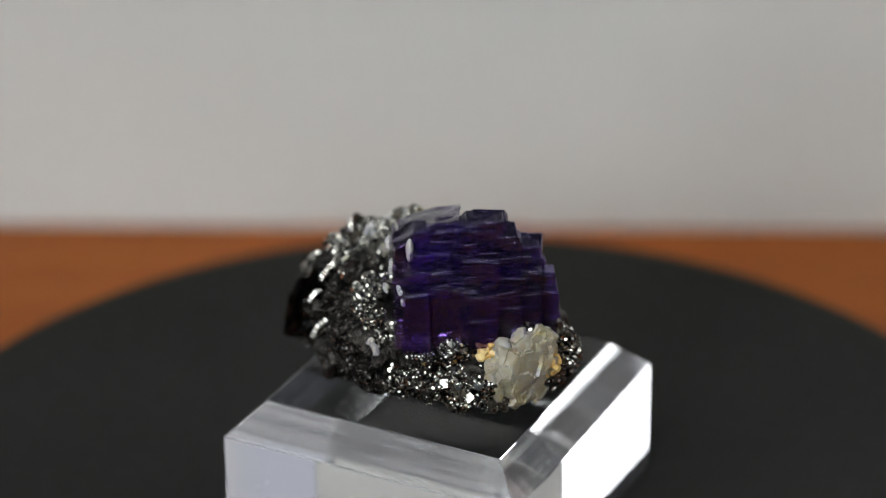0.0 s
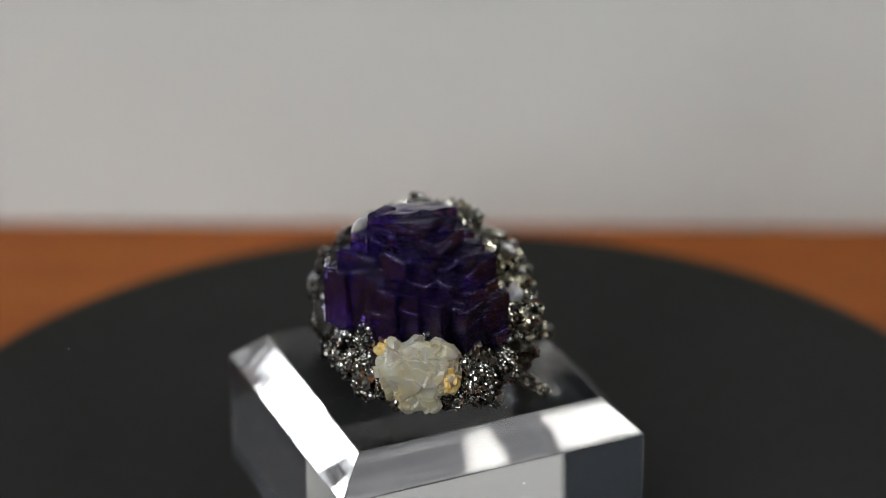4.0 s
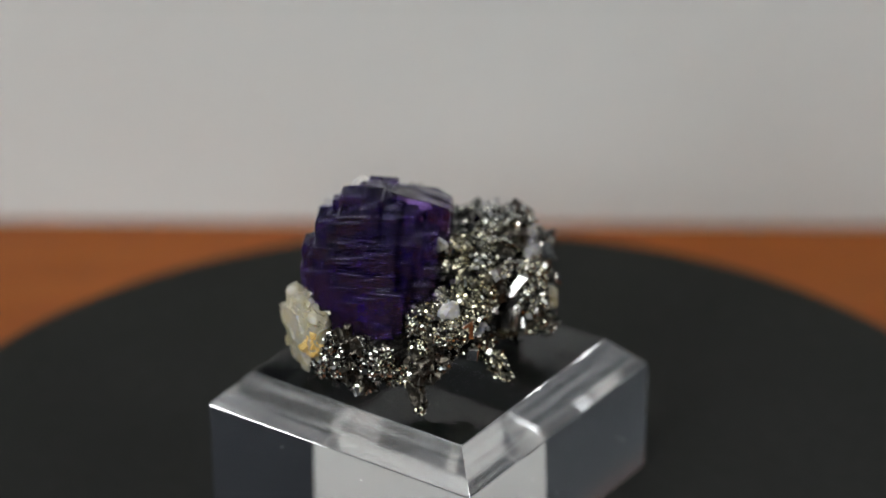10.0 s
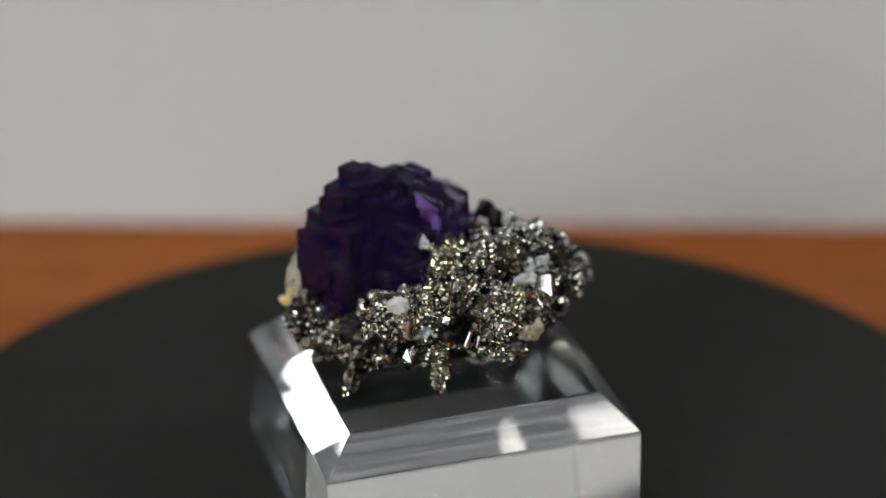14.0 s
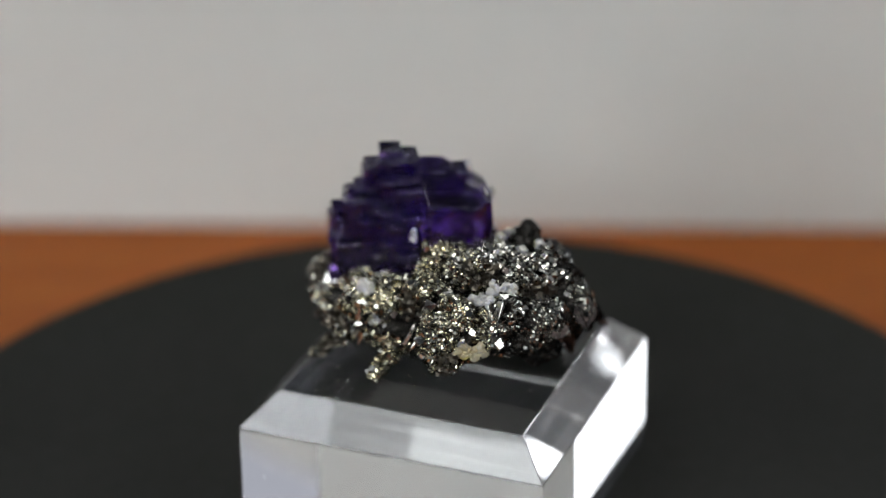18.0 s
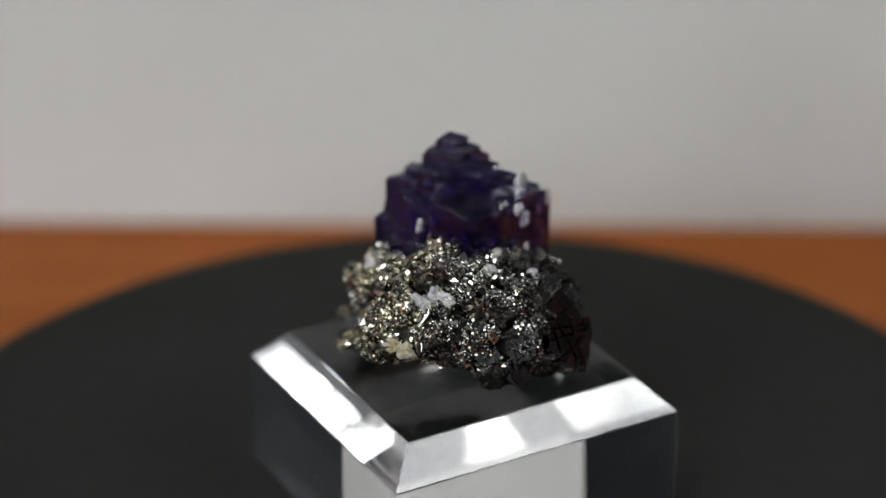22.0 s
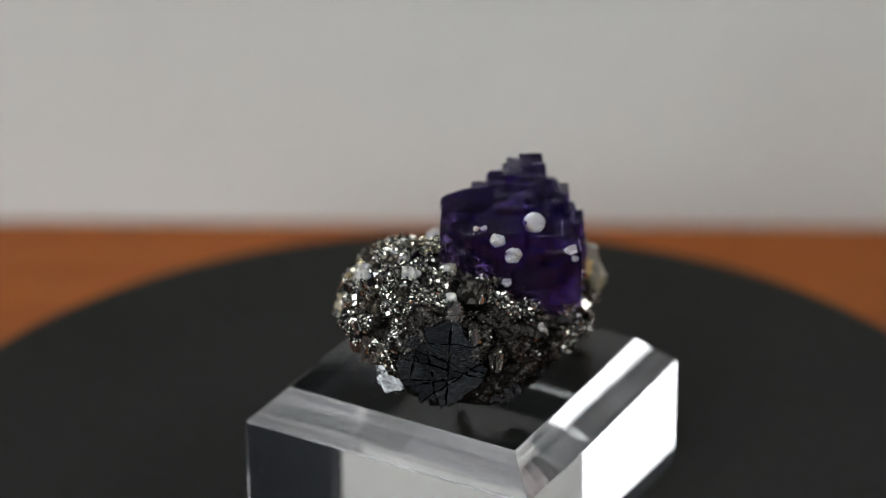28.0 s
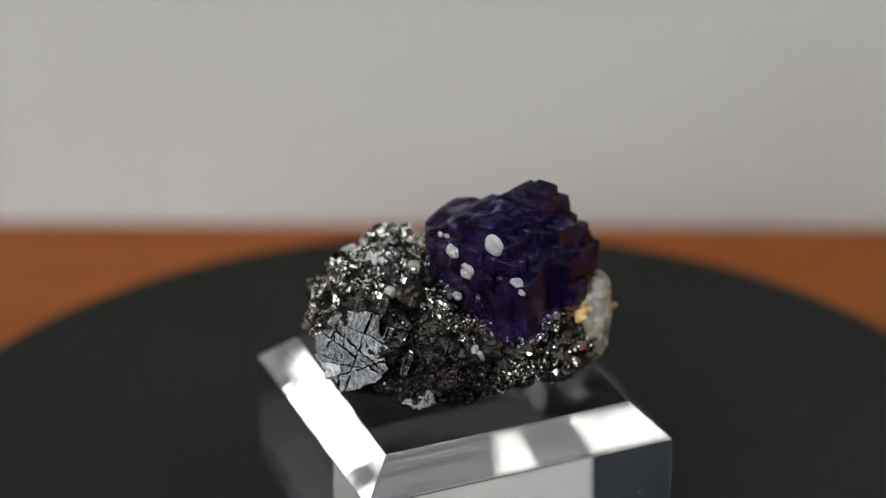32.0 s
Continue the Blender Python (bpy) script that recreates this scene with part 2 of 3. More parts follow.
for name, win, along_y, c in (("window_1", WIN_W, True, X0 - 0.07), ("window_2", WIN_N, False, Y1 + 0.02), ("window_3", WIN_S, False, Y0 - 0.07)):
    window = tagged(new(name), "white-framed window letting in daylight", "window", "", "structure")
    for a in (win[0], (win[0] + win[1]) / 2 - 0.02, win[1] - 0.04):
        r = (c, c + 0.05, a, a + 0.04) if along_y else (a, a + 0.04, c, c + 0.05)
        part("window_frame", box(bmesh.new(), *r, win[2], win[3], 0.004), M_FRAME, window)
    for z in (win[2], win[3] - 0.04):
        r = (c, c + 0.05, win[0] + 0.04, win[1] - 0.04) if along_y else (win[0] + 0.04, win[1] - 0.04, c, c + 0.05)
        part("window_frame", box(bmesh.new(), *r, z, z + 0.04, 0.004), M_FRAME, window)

# ceiling lamp over the camera
lamp = tagged(new("ceiling_lamp"), "louvred ceiling lamp with glowing white tubes", "lamp")
lamp.matrix_world = pose(-0.325, -1.04, Z1)
part("housing", box(bmesh.new(), -0.30, 0.30, -0.50, 0.50, -0.03, 0.0, 0.004), M_FRAME, lamp)
for i in range(9):
    y = -0.44 + i * 0.11
    bm = bmesh.new()
    bmesh.ops.create_cone(bm, cap_ends=True, segments=20, radius1=0.019, radius2=0.019, depth=0.56, matrix=pose(0, y, -0.052, 0, 90, 0))
    part("tube", bm, M_TUBE, lamp, "glowing tube", True)
for i in range(11):
    x = -0.275 + i * 0.055
    part("louvre", box(bmesh.new(), x - 0.0015, x + 0.0015, -0.49, 0.49, -0.09, -0.03), M_FRAME, lamp)

def flat_lamp(x, y, diffuser, label):
    side_lamp = tagged(new("ceiling_lamp"), label, "lamp", "flat ceiling lamps")
    side_lamp.matrix_world = pose(x, y, Z1)
    part("diffuser", box(bmesh.new(), -0.31, 0.31, -0.33, 0.33, -0.045, -0.01, 0.003), diffuser, side_lamp, "glowing white diffuser")
    for x0, x1, y0, y1 in ((-0.34, 0.34, -0.36, -0.332), (-0.34, 0.34, 0.332, 0.36), (-0.34, -0.312, -0.33, 0.33), (0.312, 0.34, -0.33, 0.33)):
        part("frame", box(bmesh.new(), x0, x1, y0, y1, -0.05, 0.0, 0.003), M_FRAME, side_lamp)


flat_lamp(-0.99, -0.68, M_OPAL, "flat square ceiling lamp with a dim opal diffuser")
flat_lamp(1.62, -0.42, M_OPAL_BRIGHT, "flat square ceiling lamp with a bright opal diffuser")

# ---- table, backdrop and turntable ----
table = tagged(new("table"), "orange-brown wooden table under the black turntable", "table")
part("tabletop", box(bmesh.new(), -0.6, 0.6, -0.3, 0.45, TABLE_Z - 0.025, TABLE_Z, 0.002), M_TABLE, table)
for x in (-0.55, 0.49):
    for y in (-0.27, 0.36):
        part("leg", box(bmesh.new(), x, x + 0.06, y, y + 0.06, Z0, TABLE_Z - 0.025, 0.003), M_TABLE, table)
backdrop = tagged(new("backdrop_board"), "plain matt light grey board standing upright on the wooden table", "backdrop")
backdrop.matrix_world = pose(0, 0.1577, TABLE_Z, 0, 0, -2.4)
part("panel", box(bmesh.new(), -0.14, 0.14, 0, 0.005, 0, 0.1425, 0.001), M_BOARD, backdrop)
for x in (-0.09, 0.07):
    bm = bmesh.new()
    side = [bm.verts.new((x, 0.005 + a, b)) for a, b in ((0, 0), (0.07, 0), (0, 0.10))]
    face = bm.faces.new(side)
    top = bmesh.ops.extrude_face_region(bm, geom=[face])["geom"]
    bmesh.ops.translate(bm, verts=[g for g in top if isinstance(g, bmesh.types.BMVert)], vec=(0.006, 0, 0))
    part("strut", bm, M_BOARD, backdrop)


def lathe(bm, profile, segments=160):
    """A solid of revolution round z from (radius, height) pairs, bottom to top; closed at both ends."""
    rings = [[bm.verts.new((r * math.cos(2 * math.pi * i / segments), r * math.sin(2 * math.pi * i / segments), z)) for i in range(segments)] for r, z in profile]
    for low, high in zip(rings, rings[1:]):
        for i in range(segments):
            j = (i + 1) % segments
            bm.faces.new((low[i], low[j], high[j], high[i]))
    bm.faces.new(rings[0][::-1])
    bm.faces.new(rings[-1])
    return bm


DISC_R = 0.0952
turntable = tagged(new("turntable"), "round matt black turntable lying on the wooden table", "turntable")
part("foot", lathe(bmesh.new(), [(0.068, TABLE_Z), (0.070, TABLE_Z + 0.002), (0.070, -0.010)]), M_DISC, turntable)
disc = part("disc", lathe(bmesh.new(), [(DISC_R - 0.001, -0.0085), (DISC_R, -0.0075), (DISC_R, -0.001), (DISC_R - 0.0004, -0.0003), (DISC_R - 0.001, 0.0)]), M_DISC, turntable, "flat matt black disc")

# ---- the acrylic block ----
block = tagged(new("display_block"), "clear acrylic display block with slanted edges on the black turntable", "display block")
bm = bmesh.new()
A, B, H = 0.025, 0.020, BLOCK_H
LEVELS = [(A, 0.0), (A, H - 0.0052), (A - 0.00012, H - 0.0050), (B + 0.00012, H - 0.00012), (B - 0.0001, H)]
rings = []
for a, z in LEVELS:
    k = 0.0001
    rings.append([bm.verts.new((x, y, z + 0.0004)) for x, y in ((a, -a + k), (a, a - k), (a - k, a), (-a + k, a), (-a, a - k), (-a, -a + k), (-a + k, -a), (a - k, -a))])
for low, high in zip(rings, rings[1:]):
    for i in range(8):
        bm.faces.new((low[i], low[(i + 1) % 8], high[(i + 1) % 8], high[i]))
bm.faces.new(rings[0][::-1])
bm.faces.new(rings[-1])
body = part("body", bm, M_ACRYLIC, block)
for m in (M_SAWN_X, M_SAWN_Y):
    body.data.materials.append(m)
for f in body.data.polygons:                 # the slanted edges keep fine saw marks
    if 0.3 < f.normal.z < 0.95:
        f.material_index = 1 if abs(f.normal.y) > abs(f.normal.x) else 2

# specks of dust and small nicks that cling to the acrylic
speck_rnd = random.Random(19)
M_DUST = material("pale_dust", (0.3, 0.3, 0.29), 0.8)
bm = bmesh.new()
bmesh.ops.create_icosphere(bm, subdivisions=1, radius=1.0)
SPECK = mesh_of("dust_speck", bm, M_DUST)
for i in range(24):
    r = speck_rnd.uniform(0.00005, 0.00013)
    a, h = speck_rnd.uniform(-0.018, 0.018), speck_rnd.uniform(0.003, 0.017)
    place = pose(a, speck_rnd.uniform(-0.018, 0.018), H + 0.0004) if i % 3 == 0 else pose(0, 0, 0, 0, 0, 90 * (i % 4)) @ Matrix.Translation((a, A, h))
    speck = new("dust_speck", SPECK)
    speck.parent = block
    speck.matrix_basis = place @ Matrix.Diagonal((r * speck_rnd.uniform(0.8, 2.5), r if i % 3 == 0 else r * 0.6, r * 0.6 if i % 3 == 0 else r, 1))
# ---- the mineral specimen (all sizes in millimetres, z over the block's top) ----
specimen = tagged(new("mineral_specimen"), "purple fluorite on sparkling dark metallic ore on the clear block", "mineral")


def polar(az, el=0.0):
    return Vector((math.cos(radians(az)) * math.cos(radians(el)), math.sin(radians(az)) * math.cos(radians(el)), math.sin(radians(el))))


def lobes_radius(lobes, d, centre):
    """How far the ray from centre along d stays within the lobes (ellipsoids as x, y, z, rx, ry, rz)."""
    far = 0.0
    for x, y, z, rx, ry, rz in lobes:
        s = Vector((1 / rx, 1 / ry, 1 / rz))
        o, w = (centre - Vector((x, y, z))) * s, d * s
        a, b, c = w.dot(w), o.dot(w), o.dot(o) - 1
        q = b * b - a * c
        if q > 0:
            far = max(far, (-b + math.sqrt(q)) / a)
    return far


def knobs(p, size):
    """Rounded knobs of about that size, 0 in the creases to 1 on the crowns."""
    d = noise.voronoi(p / size)[0]
    return 1 - min(1.0, d[0] * 1.25) ** 2


def facets(p, size):
    """Blocky steps: one random level for each cell."""
    c = noise.voronoi(p / size)[1][0]
    return noise.cell(c * 7.3)


def hackly(p, size, lean):
    """Broken relief: each cell is a small flat of its own, tilted at random."""
    c = noise.voronoi(p / size)[1][0]
    return (noise.cell_vector(c * 7.3) - Vector((0.5, 0.5, 0.5))).dot(p - c * size) * lean


# body of the ore: overlapping lobes, cleaved flat on the dark side
LOBES = [
    (-7.2, -0.3, 11.7, 13.7, 15.1, 8.1), (-7.9, 1.6, 14.5, 15.4, 12.5, 6.1), (9.5, -2.9, 7.8, 13.0, 13.6, 6.1), (3.8, -9.3, 9.1, 13.8, 8.7, 6.9),
    (1.8, 6.5, 10.2, 14.3, 9.1, 4.2), (5.9, -2.7, 7.5, 14.0, 11.1, 8.0), (16.7, -6.7, 11.4, 3.9, 5.6, 5.9), (-17.8, 0.9, 12.2, 7.2, 7.7, 3.3),
    (-5.1, 10.2, 12.1, 7.0, 7.6, 6.7), (-4.5, -6.6, 7.0, 15.1, 9.8, 7.0), (-9.8, 3.8, 18.4, 4.5, 8.1, 4.2), (5.1, 4.3, 11.9, 11.4, 11.3, 4.3),
    (-6.6, -12.5, 9.3, 12.8, 4.2, 5.5), (-17.5, -4.8, 8.8, 6.9, 7.7, 4.7),
]
HEART = Vector((-3, 0, 9))
CLEAVES = [(214, 20, 18.0), (188, -12, 21.3), (243, 2, 16.6), (262, -14, 17.6), (176, 12, 21.6), (228, -24, 17.2), (200, 44, 18.4), (240, 38, 17.4), (170, -30, 17.2)]


def dark_side(d):
    """1 on the bare cleaved ore (the side of azimuths 165 to 265, below the crust), 0 where the crust sits."""
    az = math.degrees(math.atan2(d.y, d.x)) % 360
    side = max(0.0, min(1.0, (50 - abs(az - 230)) / 10))
    return side * max(0.0, min(1.0, (0.60 - 0.5 * max(0.0, min(1.0, (az - 240) / 35)) - d.z) / 0.12))


bm = bmesh.new()
bmesh.ops.create_icosphere(bm, subdivisions=7, radius=1.0)
for v in bm.verts:
    d = v.co.normalized()
    r = lobes_radius(LOBES, d, HEART)
    bare = dark_side(d)
    for az, el, off in CLEAVES:
        n = polar(az, el)
        k = d.dot(n)
        if k > 0.05:
            r = min(r, max(off / k, 6.0))
    p = HEART + d * r
    crust = 3.4 * (knobs(p, 5.6) - 0.80) + 1.9 * (knobs(p + Vector((9, 4, 2)), 2.3) - 0.72) + 0.6 * (knobs(p, 1.1) - 0.7) + 0.3 * noise.fractal(p * 0.9, 1.0, 2.0, 3)
    chips = 0.6 * (facets(p, 4.5) - 0.5) + hackly(p, 6.5, 0.4) + hackly(p + Vector((2, 9, 3)), 3.0, 0.45) + hackly(p + Vector((5, 1, 8)), 1.3, 0.4) + hackly(p + Vector((1, 6, 2)), 0.6, 0.35) + 0.5 * noise.noise(p * 0.3) + 0.22 * noise.fractal(p * 0.9, 1.0, 2.0, 4)
    p = p + d * (crust * (1 - bare) + chips * bare)
    p.z = max(p.z, 0.02)
    v.co = p * MM
matrix = part("matrix", bm, M_ORE, specimen, "dark blackish metallic ore")


def lump(name, at, radii, az, mat, seed, rough=0.18, grain=1.6, subdivisions=4, label="", blocky=False, tilt=0.0):
    """A rough rounded or blocky piece of crystal; its first radius points along az."""
    bm = bmesh.new()
    bmesh.ops.create_icosphere(bm, subdivisions=subdivisions, radius=1.0)
    off = Vector((seed * 3.7, seed * 1.3, seed * 5.1))
    size = min(radii)
    for v in bm.verts:
        d = v.co.normalized()
        if blocky:
            d = d / (abs(d.x) ** 5 + abs(d.y) ** 5 + abs(d.z) ** 5) ** 0.2
        p = Vector((d.x * radii[0], d.y * radii[1], d.z * radii[2]))
        swell = rough * size * ((facets(p + off, grain) - 0.5) * 1.2 + noise.fractal((p + off) * 0.8 / grain, 1.0, 2.0, 3) * 0.6 + (knobs(p + off, grain * 2) - 0.5))
        v.co = (p + d.normalized() * swell) * MM
    bm.transform(Matrix.Translation(Vector(at) * MM) @ pose(0, 0, 0, 0, tilt, az))
    return part(name, bm, mat, specimen, label)


# fingers and knobs of crusted ore
fingers = [
    lump("finger", (15.2, 8.2, 4.2), (5.2, 1.4, 1.3), 45, M_CRUST, 1, 0.3, 1.0, 4, "crusted finger of brassy grains", tilt=24),
    lump("finger", (4.2, 14.6, 6.0), (4.6, 1.4, 1.3), 78, M_CRUST, 2, 0.3, 1.0, 4, "crusted finger of brassy grains", tilt=27),
    lump("finger", (-6.0, 16.6, 8.4), (3.0, 2.2, 1.8), 100, M_CRUST, 3, 0.3, 1.0, 4, "crusted finger of brassy grains", tilt=10),
    lump("finger", (18.6, 1.4, 5.2), (3.4, 2.4, 2.0), 15, M_CRUST, 4, 0.3, 1.0, 4, "crusted knob of silvery grains", tilt=18),
]
clumps = [
    lump("clump", (-16.0, 5.0, 17.9), (3.6, 3.4, 3.2), 10, M_CRUST, 5, 0.25, 1.1, 4),
    lump("clump", (-8.5, 8.5, 20.0), (4.2, 3.6, 2.8), 30, M_CRUST, 6, 0.25, 1.1, 4),
    lump("clump", (0.2, 11.2, 15.2), (3.2, 2.6, 4.0), 60, M_CRUST, 7, 0.25, 1.1, 4),
    lump("clump", (13.0, 8.6, 7.6), (4.0, 3.4, 3.0), 40, M_CRUST, 8, 0.25, 1.1, 4),
    lump("clump", (20.2, -1.0, 9.0), (3.6, 3.2, 4.6), -10, M_CRUST, 9, 0.25, 1.1, 4),
    lump("clump", (9.0, -12.8, 6.6), (4.4, 3.2, 3.4), -65, M_CRUST, 10, 0.25, 1.1, 4),
    lump("clump", (15.4, -10.4, 5.6), (3.2, 3.0, 3.4), -50, M_CRUST, 11, 0.25, 1.1, 4),
    lump("clump", (-1.0, 2.0, 19.0), (3.4, 3.4, 2.8), 90, M_CRUST, 12, 0.25, 1.1, 4),
]
lump("knob", (-15.6, 1.6, 6.2), (4.2, 4.4, 3.6), 188, M_ORE, 14, 0.2, 1.4, 5, "black hackly knob")
lump("knob", (-10.6, -7.6, 19.0), (2.3, 2.3, 2.6), 30, M_ORE, 13, 0.25, 1.2, 3, "black glassy knob")


# ---- fluorite: stepped cubes, turned to azimuth 29 ----
TO_F = pose(0, 0, 0, 0, 0, 29)
CELL = 0.35
G0 = Vector((-9.0, -20.0, 7.0))
grid = np.zeros((82, 76, 74), bool)


def fill(u0, u1, v0, v1, z0, z1):
    a = [max(1, round((q - o) / CELL)) for q, o in zip((u0, v0, z0), G0)]
    b = [min(n - 1, round((q - o) / CELL)) for q, o, n in zip((u1, v1, z1), G0, grid.shape)]
    grid[a[0]:b[0], a[1]:b[1], a[2]:b[2]] = True


# the smooth cube, and the blocks below it that step out on one side
fill(-7.4, 3.0, -9.4, 3.3, 11.0, 30.4)
fill(-7.4, 2.0, -12.0, 1.0, 11.5, 22.8)
fill(-5.6, 3.4, -14.0, -6.0, 12.6, 22.4)
fill(-3.0, 3.4, -10.4, -6.0, 12.0, 27.0)
fill(-7.2, -3.0, -15.3, -8.0, 12.5, 20.4)
fill(-1.0, 10.0, -12.0, 0.4, 11.0, 24.0)
rnd = random.Random(7)
bricks = []
# half widths of the stepped dome by height: z, largest u, least v, largest v
DOME = [(11, 16.4, -16.5, 3.6), (16, 17.0, -17.6, 3.7), (20, 17.6, -17.8, 2.6), (23, 16.3, -17.8, 2.1), (26, 13.5, -15.9, 0.9), (28, 11.9, -14.2, -1.6), (30, 9.8, -12.8, -5.4), (31.6, 8.2, -12.0, -7.0)]


def dome(z):
    for low, high in zip(DOME, DOME[1:]):
        if z <= high[0]:
            k = (z - low[0]) / (high[0] - low[0])
            return [a + (b - a) * k for a, b in zip(low[1:], high[1:])]
    return DOME[-1][1:]


def strips(lo, hi, thin, wide):
    """Cut a stretch into pieces of random width."""
    at, out = lo + rnd.uniform(-1.5, 0), []
    while at < hi:
        width = rnd.uniform(thin, wide)
        out.append((at, at + width))
        at += width
    return out


# core of the dome, and columns of blocky steps on it, each set back on the one below
for k in range(19):
    z = 10.5 + k
    most_u, least_v, most_v = dome(z + 0.5)
    mid_v, half_v, half_u = (least_v + most_v) / 2, (most_v - least_v) / 2 - 1.7, most_u - 6.2
    for i in range(24):
        a = 0.5 * i
        f = min(1.0, a / half_u)
        far = half_v * (1 - f ** 2.3) ** (1 / 2.3)
        if far > 0.5 and half_u > 0.5:
            fill(4.5 + a - 2.0, 4.5 + a + 0.5, mid_v - far, mid_v + half_v * (1 - f ** 1.6) ** (1 / 1.6), z - 1.0, z + 0.4)
for v0, v1 in strips(-17.8, 2.8, 2.2, 4.6):                # the stepped front
    z = 10.0 + rnd.uniform(0, 2.0)
    while z < 29.3:
        h = rnd.uniform(2.2, 4.8) if z < 19 else rnd.uniform(1.6, 2.9)
        most_u, least_v, most_v = dome(z + h * 0.9)
        mid_v, half_v = (least_v + most_v) / 2, (most_v - least_v) / 2
        f = min(1.0, abs((v0 + v1) / 2 - mid_v) / half_v)
        blunt = 1.6 if (v0 + v1) / 2 > mid_v else 2.3
        far = (most_u - 4.5) * (1 - f ** blunt) ** (1 / blunt)
        if far > 0.8:
            u1, top = 4.5 + far + rnd.uniform(-0.45, 0.35), z + h
            bricks.append((max(3.4, u1 - 4.2), u1, v0 + rnd.uniform(-0.3, 0.3), v1 + rnd.uniform(-0.3, 0.3), z - rnd.uniform(0.5, 2.0), top))
            if rnd.random() < 0.5 and far > 3:
                w = rnd.uniform(1.0, 2.0)
                at = rnd.uniform(v0, max(v0, v1 - w))
                bricks.append((u1 - w, u1 + rnd.uniform(0.15, 0.45), at, at + w, top - w * rnd.uniform(0.8, 1.8), top - rnd.uniform(0.0, 0.8)))
        z += h
for u0, u1 in strips(3.4, 17.4, 2.2, 4.6):                 # the stepped side
    z = 10.0 + rnd.uniform(0, 2.0)
    while z < 29.3:
        h = rnd.uniform(2.4, 5.0) if z < 19 else rnd.uniform(1.6, 2.9)
        most_u, least_v, most_v = dome(z + h * 0.9)
        mid_v, half_v, half_u = (least_v + most_v) / 2, (most_v - least_v) / 2, most_u - 4.5
        f = min(1.0, max(0.0, (u0 + u1) / 2 - 4.5) / half_u)
        far = half_v * (1 - f ** 2.3) ** (1 / 2.3)
        if far > 0.8:
            v0, top = mid_v - far - rnd.uniform(-0.4, 0.4), z + h
            bricks.append((u0 + rnd.uniform(-0.3, 0.3), u1 + rnd.uniform(-0.3, 0.3), v0, v0 + min(4.2, far), z - rnd.uniform(0.5, 2.0), top))
            if rnd.random() < 0.4 and far > 3:
                w = rnd.uniform(1.0, 2.0)
                at = rnd.uniform(u0, max(u0, u1 - w))
                bricks.append((at, at + w, v0 - rnd.uniform(0.15, 0.4), v0 + w, top - w * rnd.uniform(0.8, 1.8), top - rnd.uniform(0.0, 0.8)))
        z += h
# broad, almost flush blocks on the far side
z = 10.0
while z < 28.0:
    h = rnd.uniform(4.0, 6.5)
    most_u, least_v, most_v = dome(min(30.0, z + h * 0.8))
    mid_v, half_v, half_u = (least_v + most_v) / 2, (most_v - least_v) / 2, most_u - 4.5
    for u0, u1 in strips(4.6, most_u, 3.0, 5.5):
        f = min(1.0, max(0.0, (u0 + u1) / 2 - 4.5) / half_u)
        far = half_v * (1 - f ** 1.6) ** (1 / 1.6)
        if far > 1.5:
            v1 = mid_v + far + rnd.uniform(-0.3, 0.2)
            bricks.append((u0 - 0.1, u1 + 0.1, v1 - min(5.0, far), v1, z - 2.0, z + h + rnd.uniform(-0.5, 0.2)))
    z += h
# ledges under the smooth cube, and the peak
for u0, u1 in ((-6.0, -1.9), (-1.9, 1.2), (1.2, 4.6)):
    for z1, v0 in ((23.2, -17.4), (24.9, -15.7), (26.6, -13.6), (28.3, -10.9)):
        d = rnd.uniform(-1.0, 1.3)
        bricks.append((u0 + max(0.0, (z1 - 24) * 0.45) * (u0 < -5), u1, v0 + d, v0 + 6.0, 13.2 if z1 < 24 else z1 - 3.6, z1 + 0.7 * d))
bricks += [(3.4, 8.4, -11.6, -5.8, 26.0, 31.0), (5.6, 9.2, -12.4, -8.6, 26.5, 31.9), (3.0, 6.2, -12.2, -6.6, 25.0, 30.0), (7.4, 11.4, -12.8, -7.2, 25.0, 29.6), (3.6, 7.6, -6.8, -3.6, 24.0, 29.0), (-0.8, 3.6, -10.6, -5.0, 25.0, 29.7)]


# flats that truncate the smooth cube: normal (u, v, z) and distance
CHAMFERS = [(-0.165, 0.247, 0.955, 26.6), (-0.5, 0.0, 0.866, 26.2), (-0.707, 0.707, 0.0, 5.1), (-0.62, -0.62, 0.48, 24.2)]


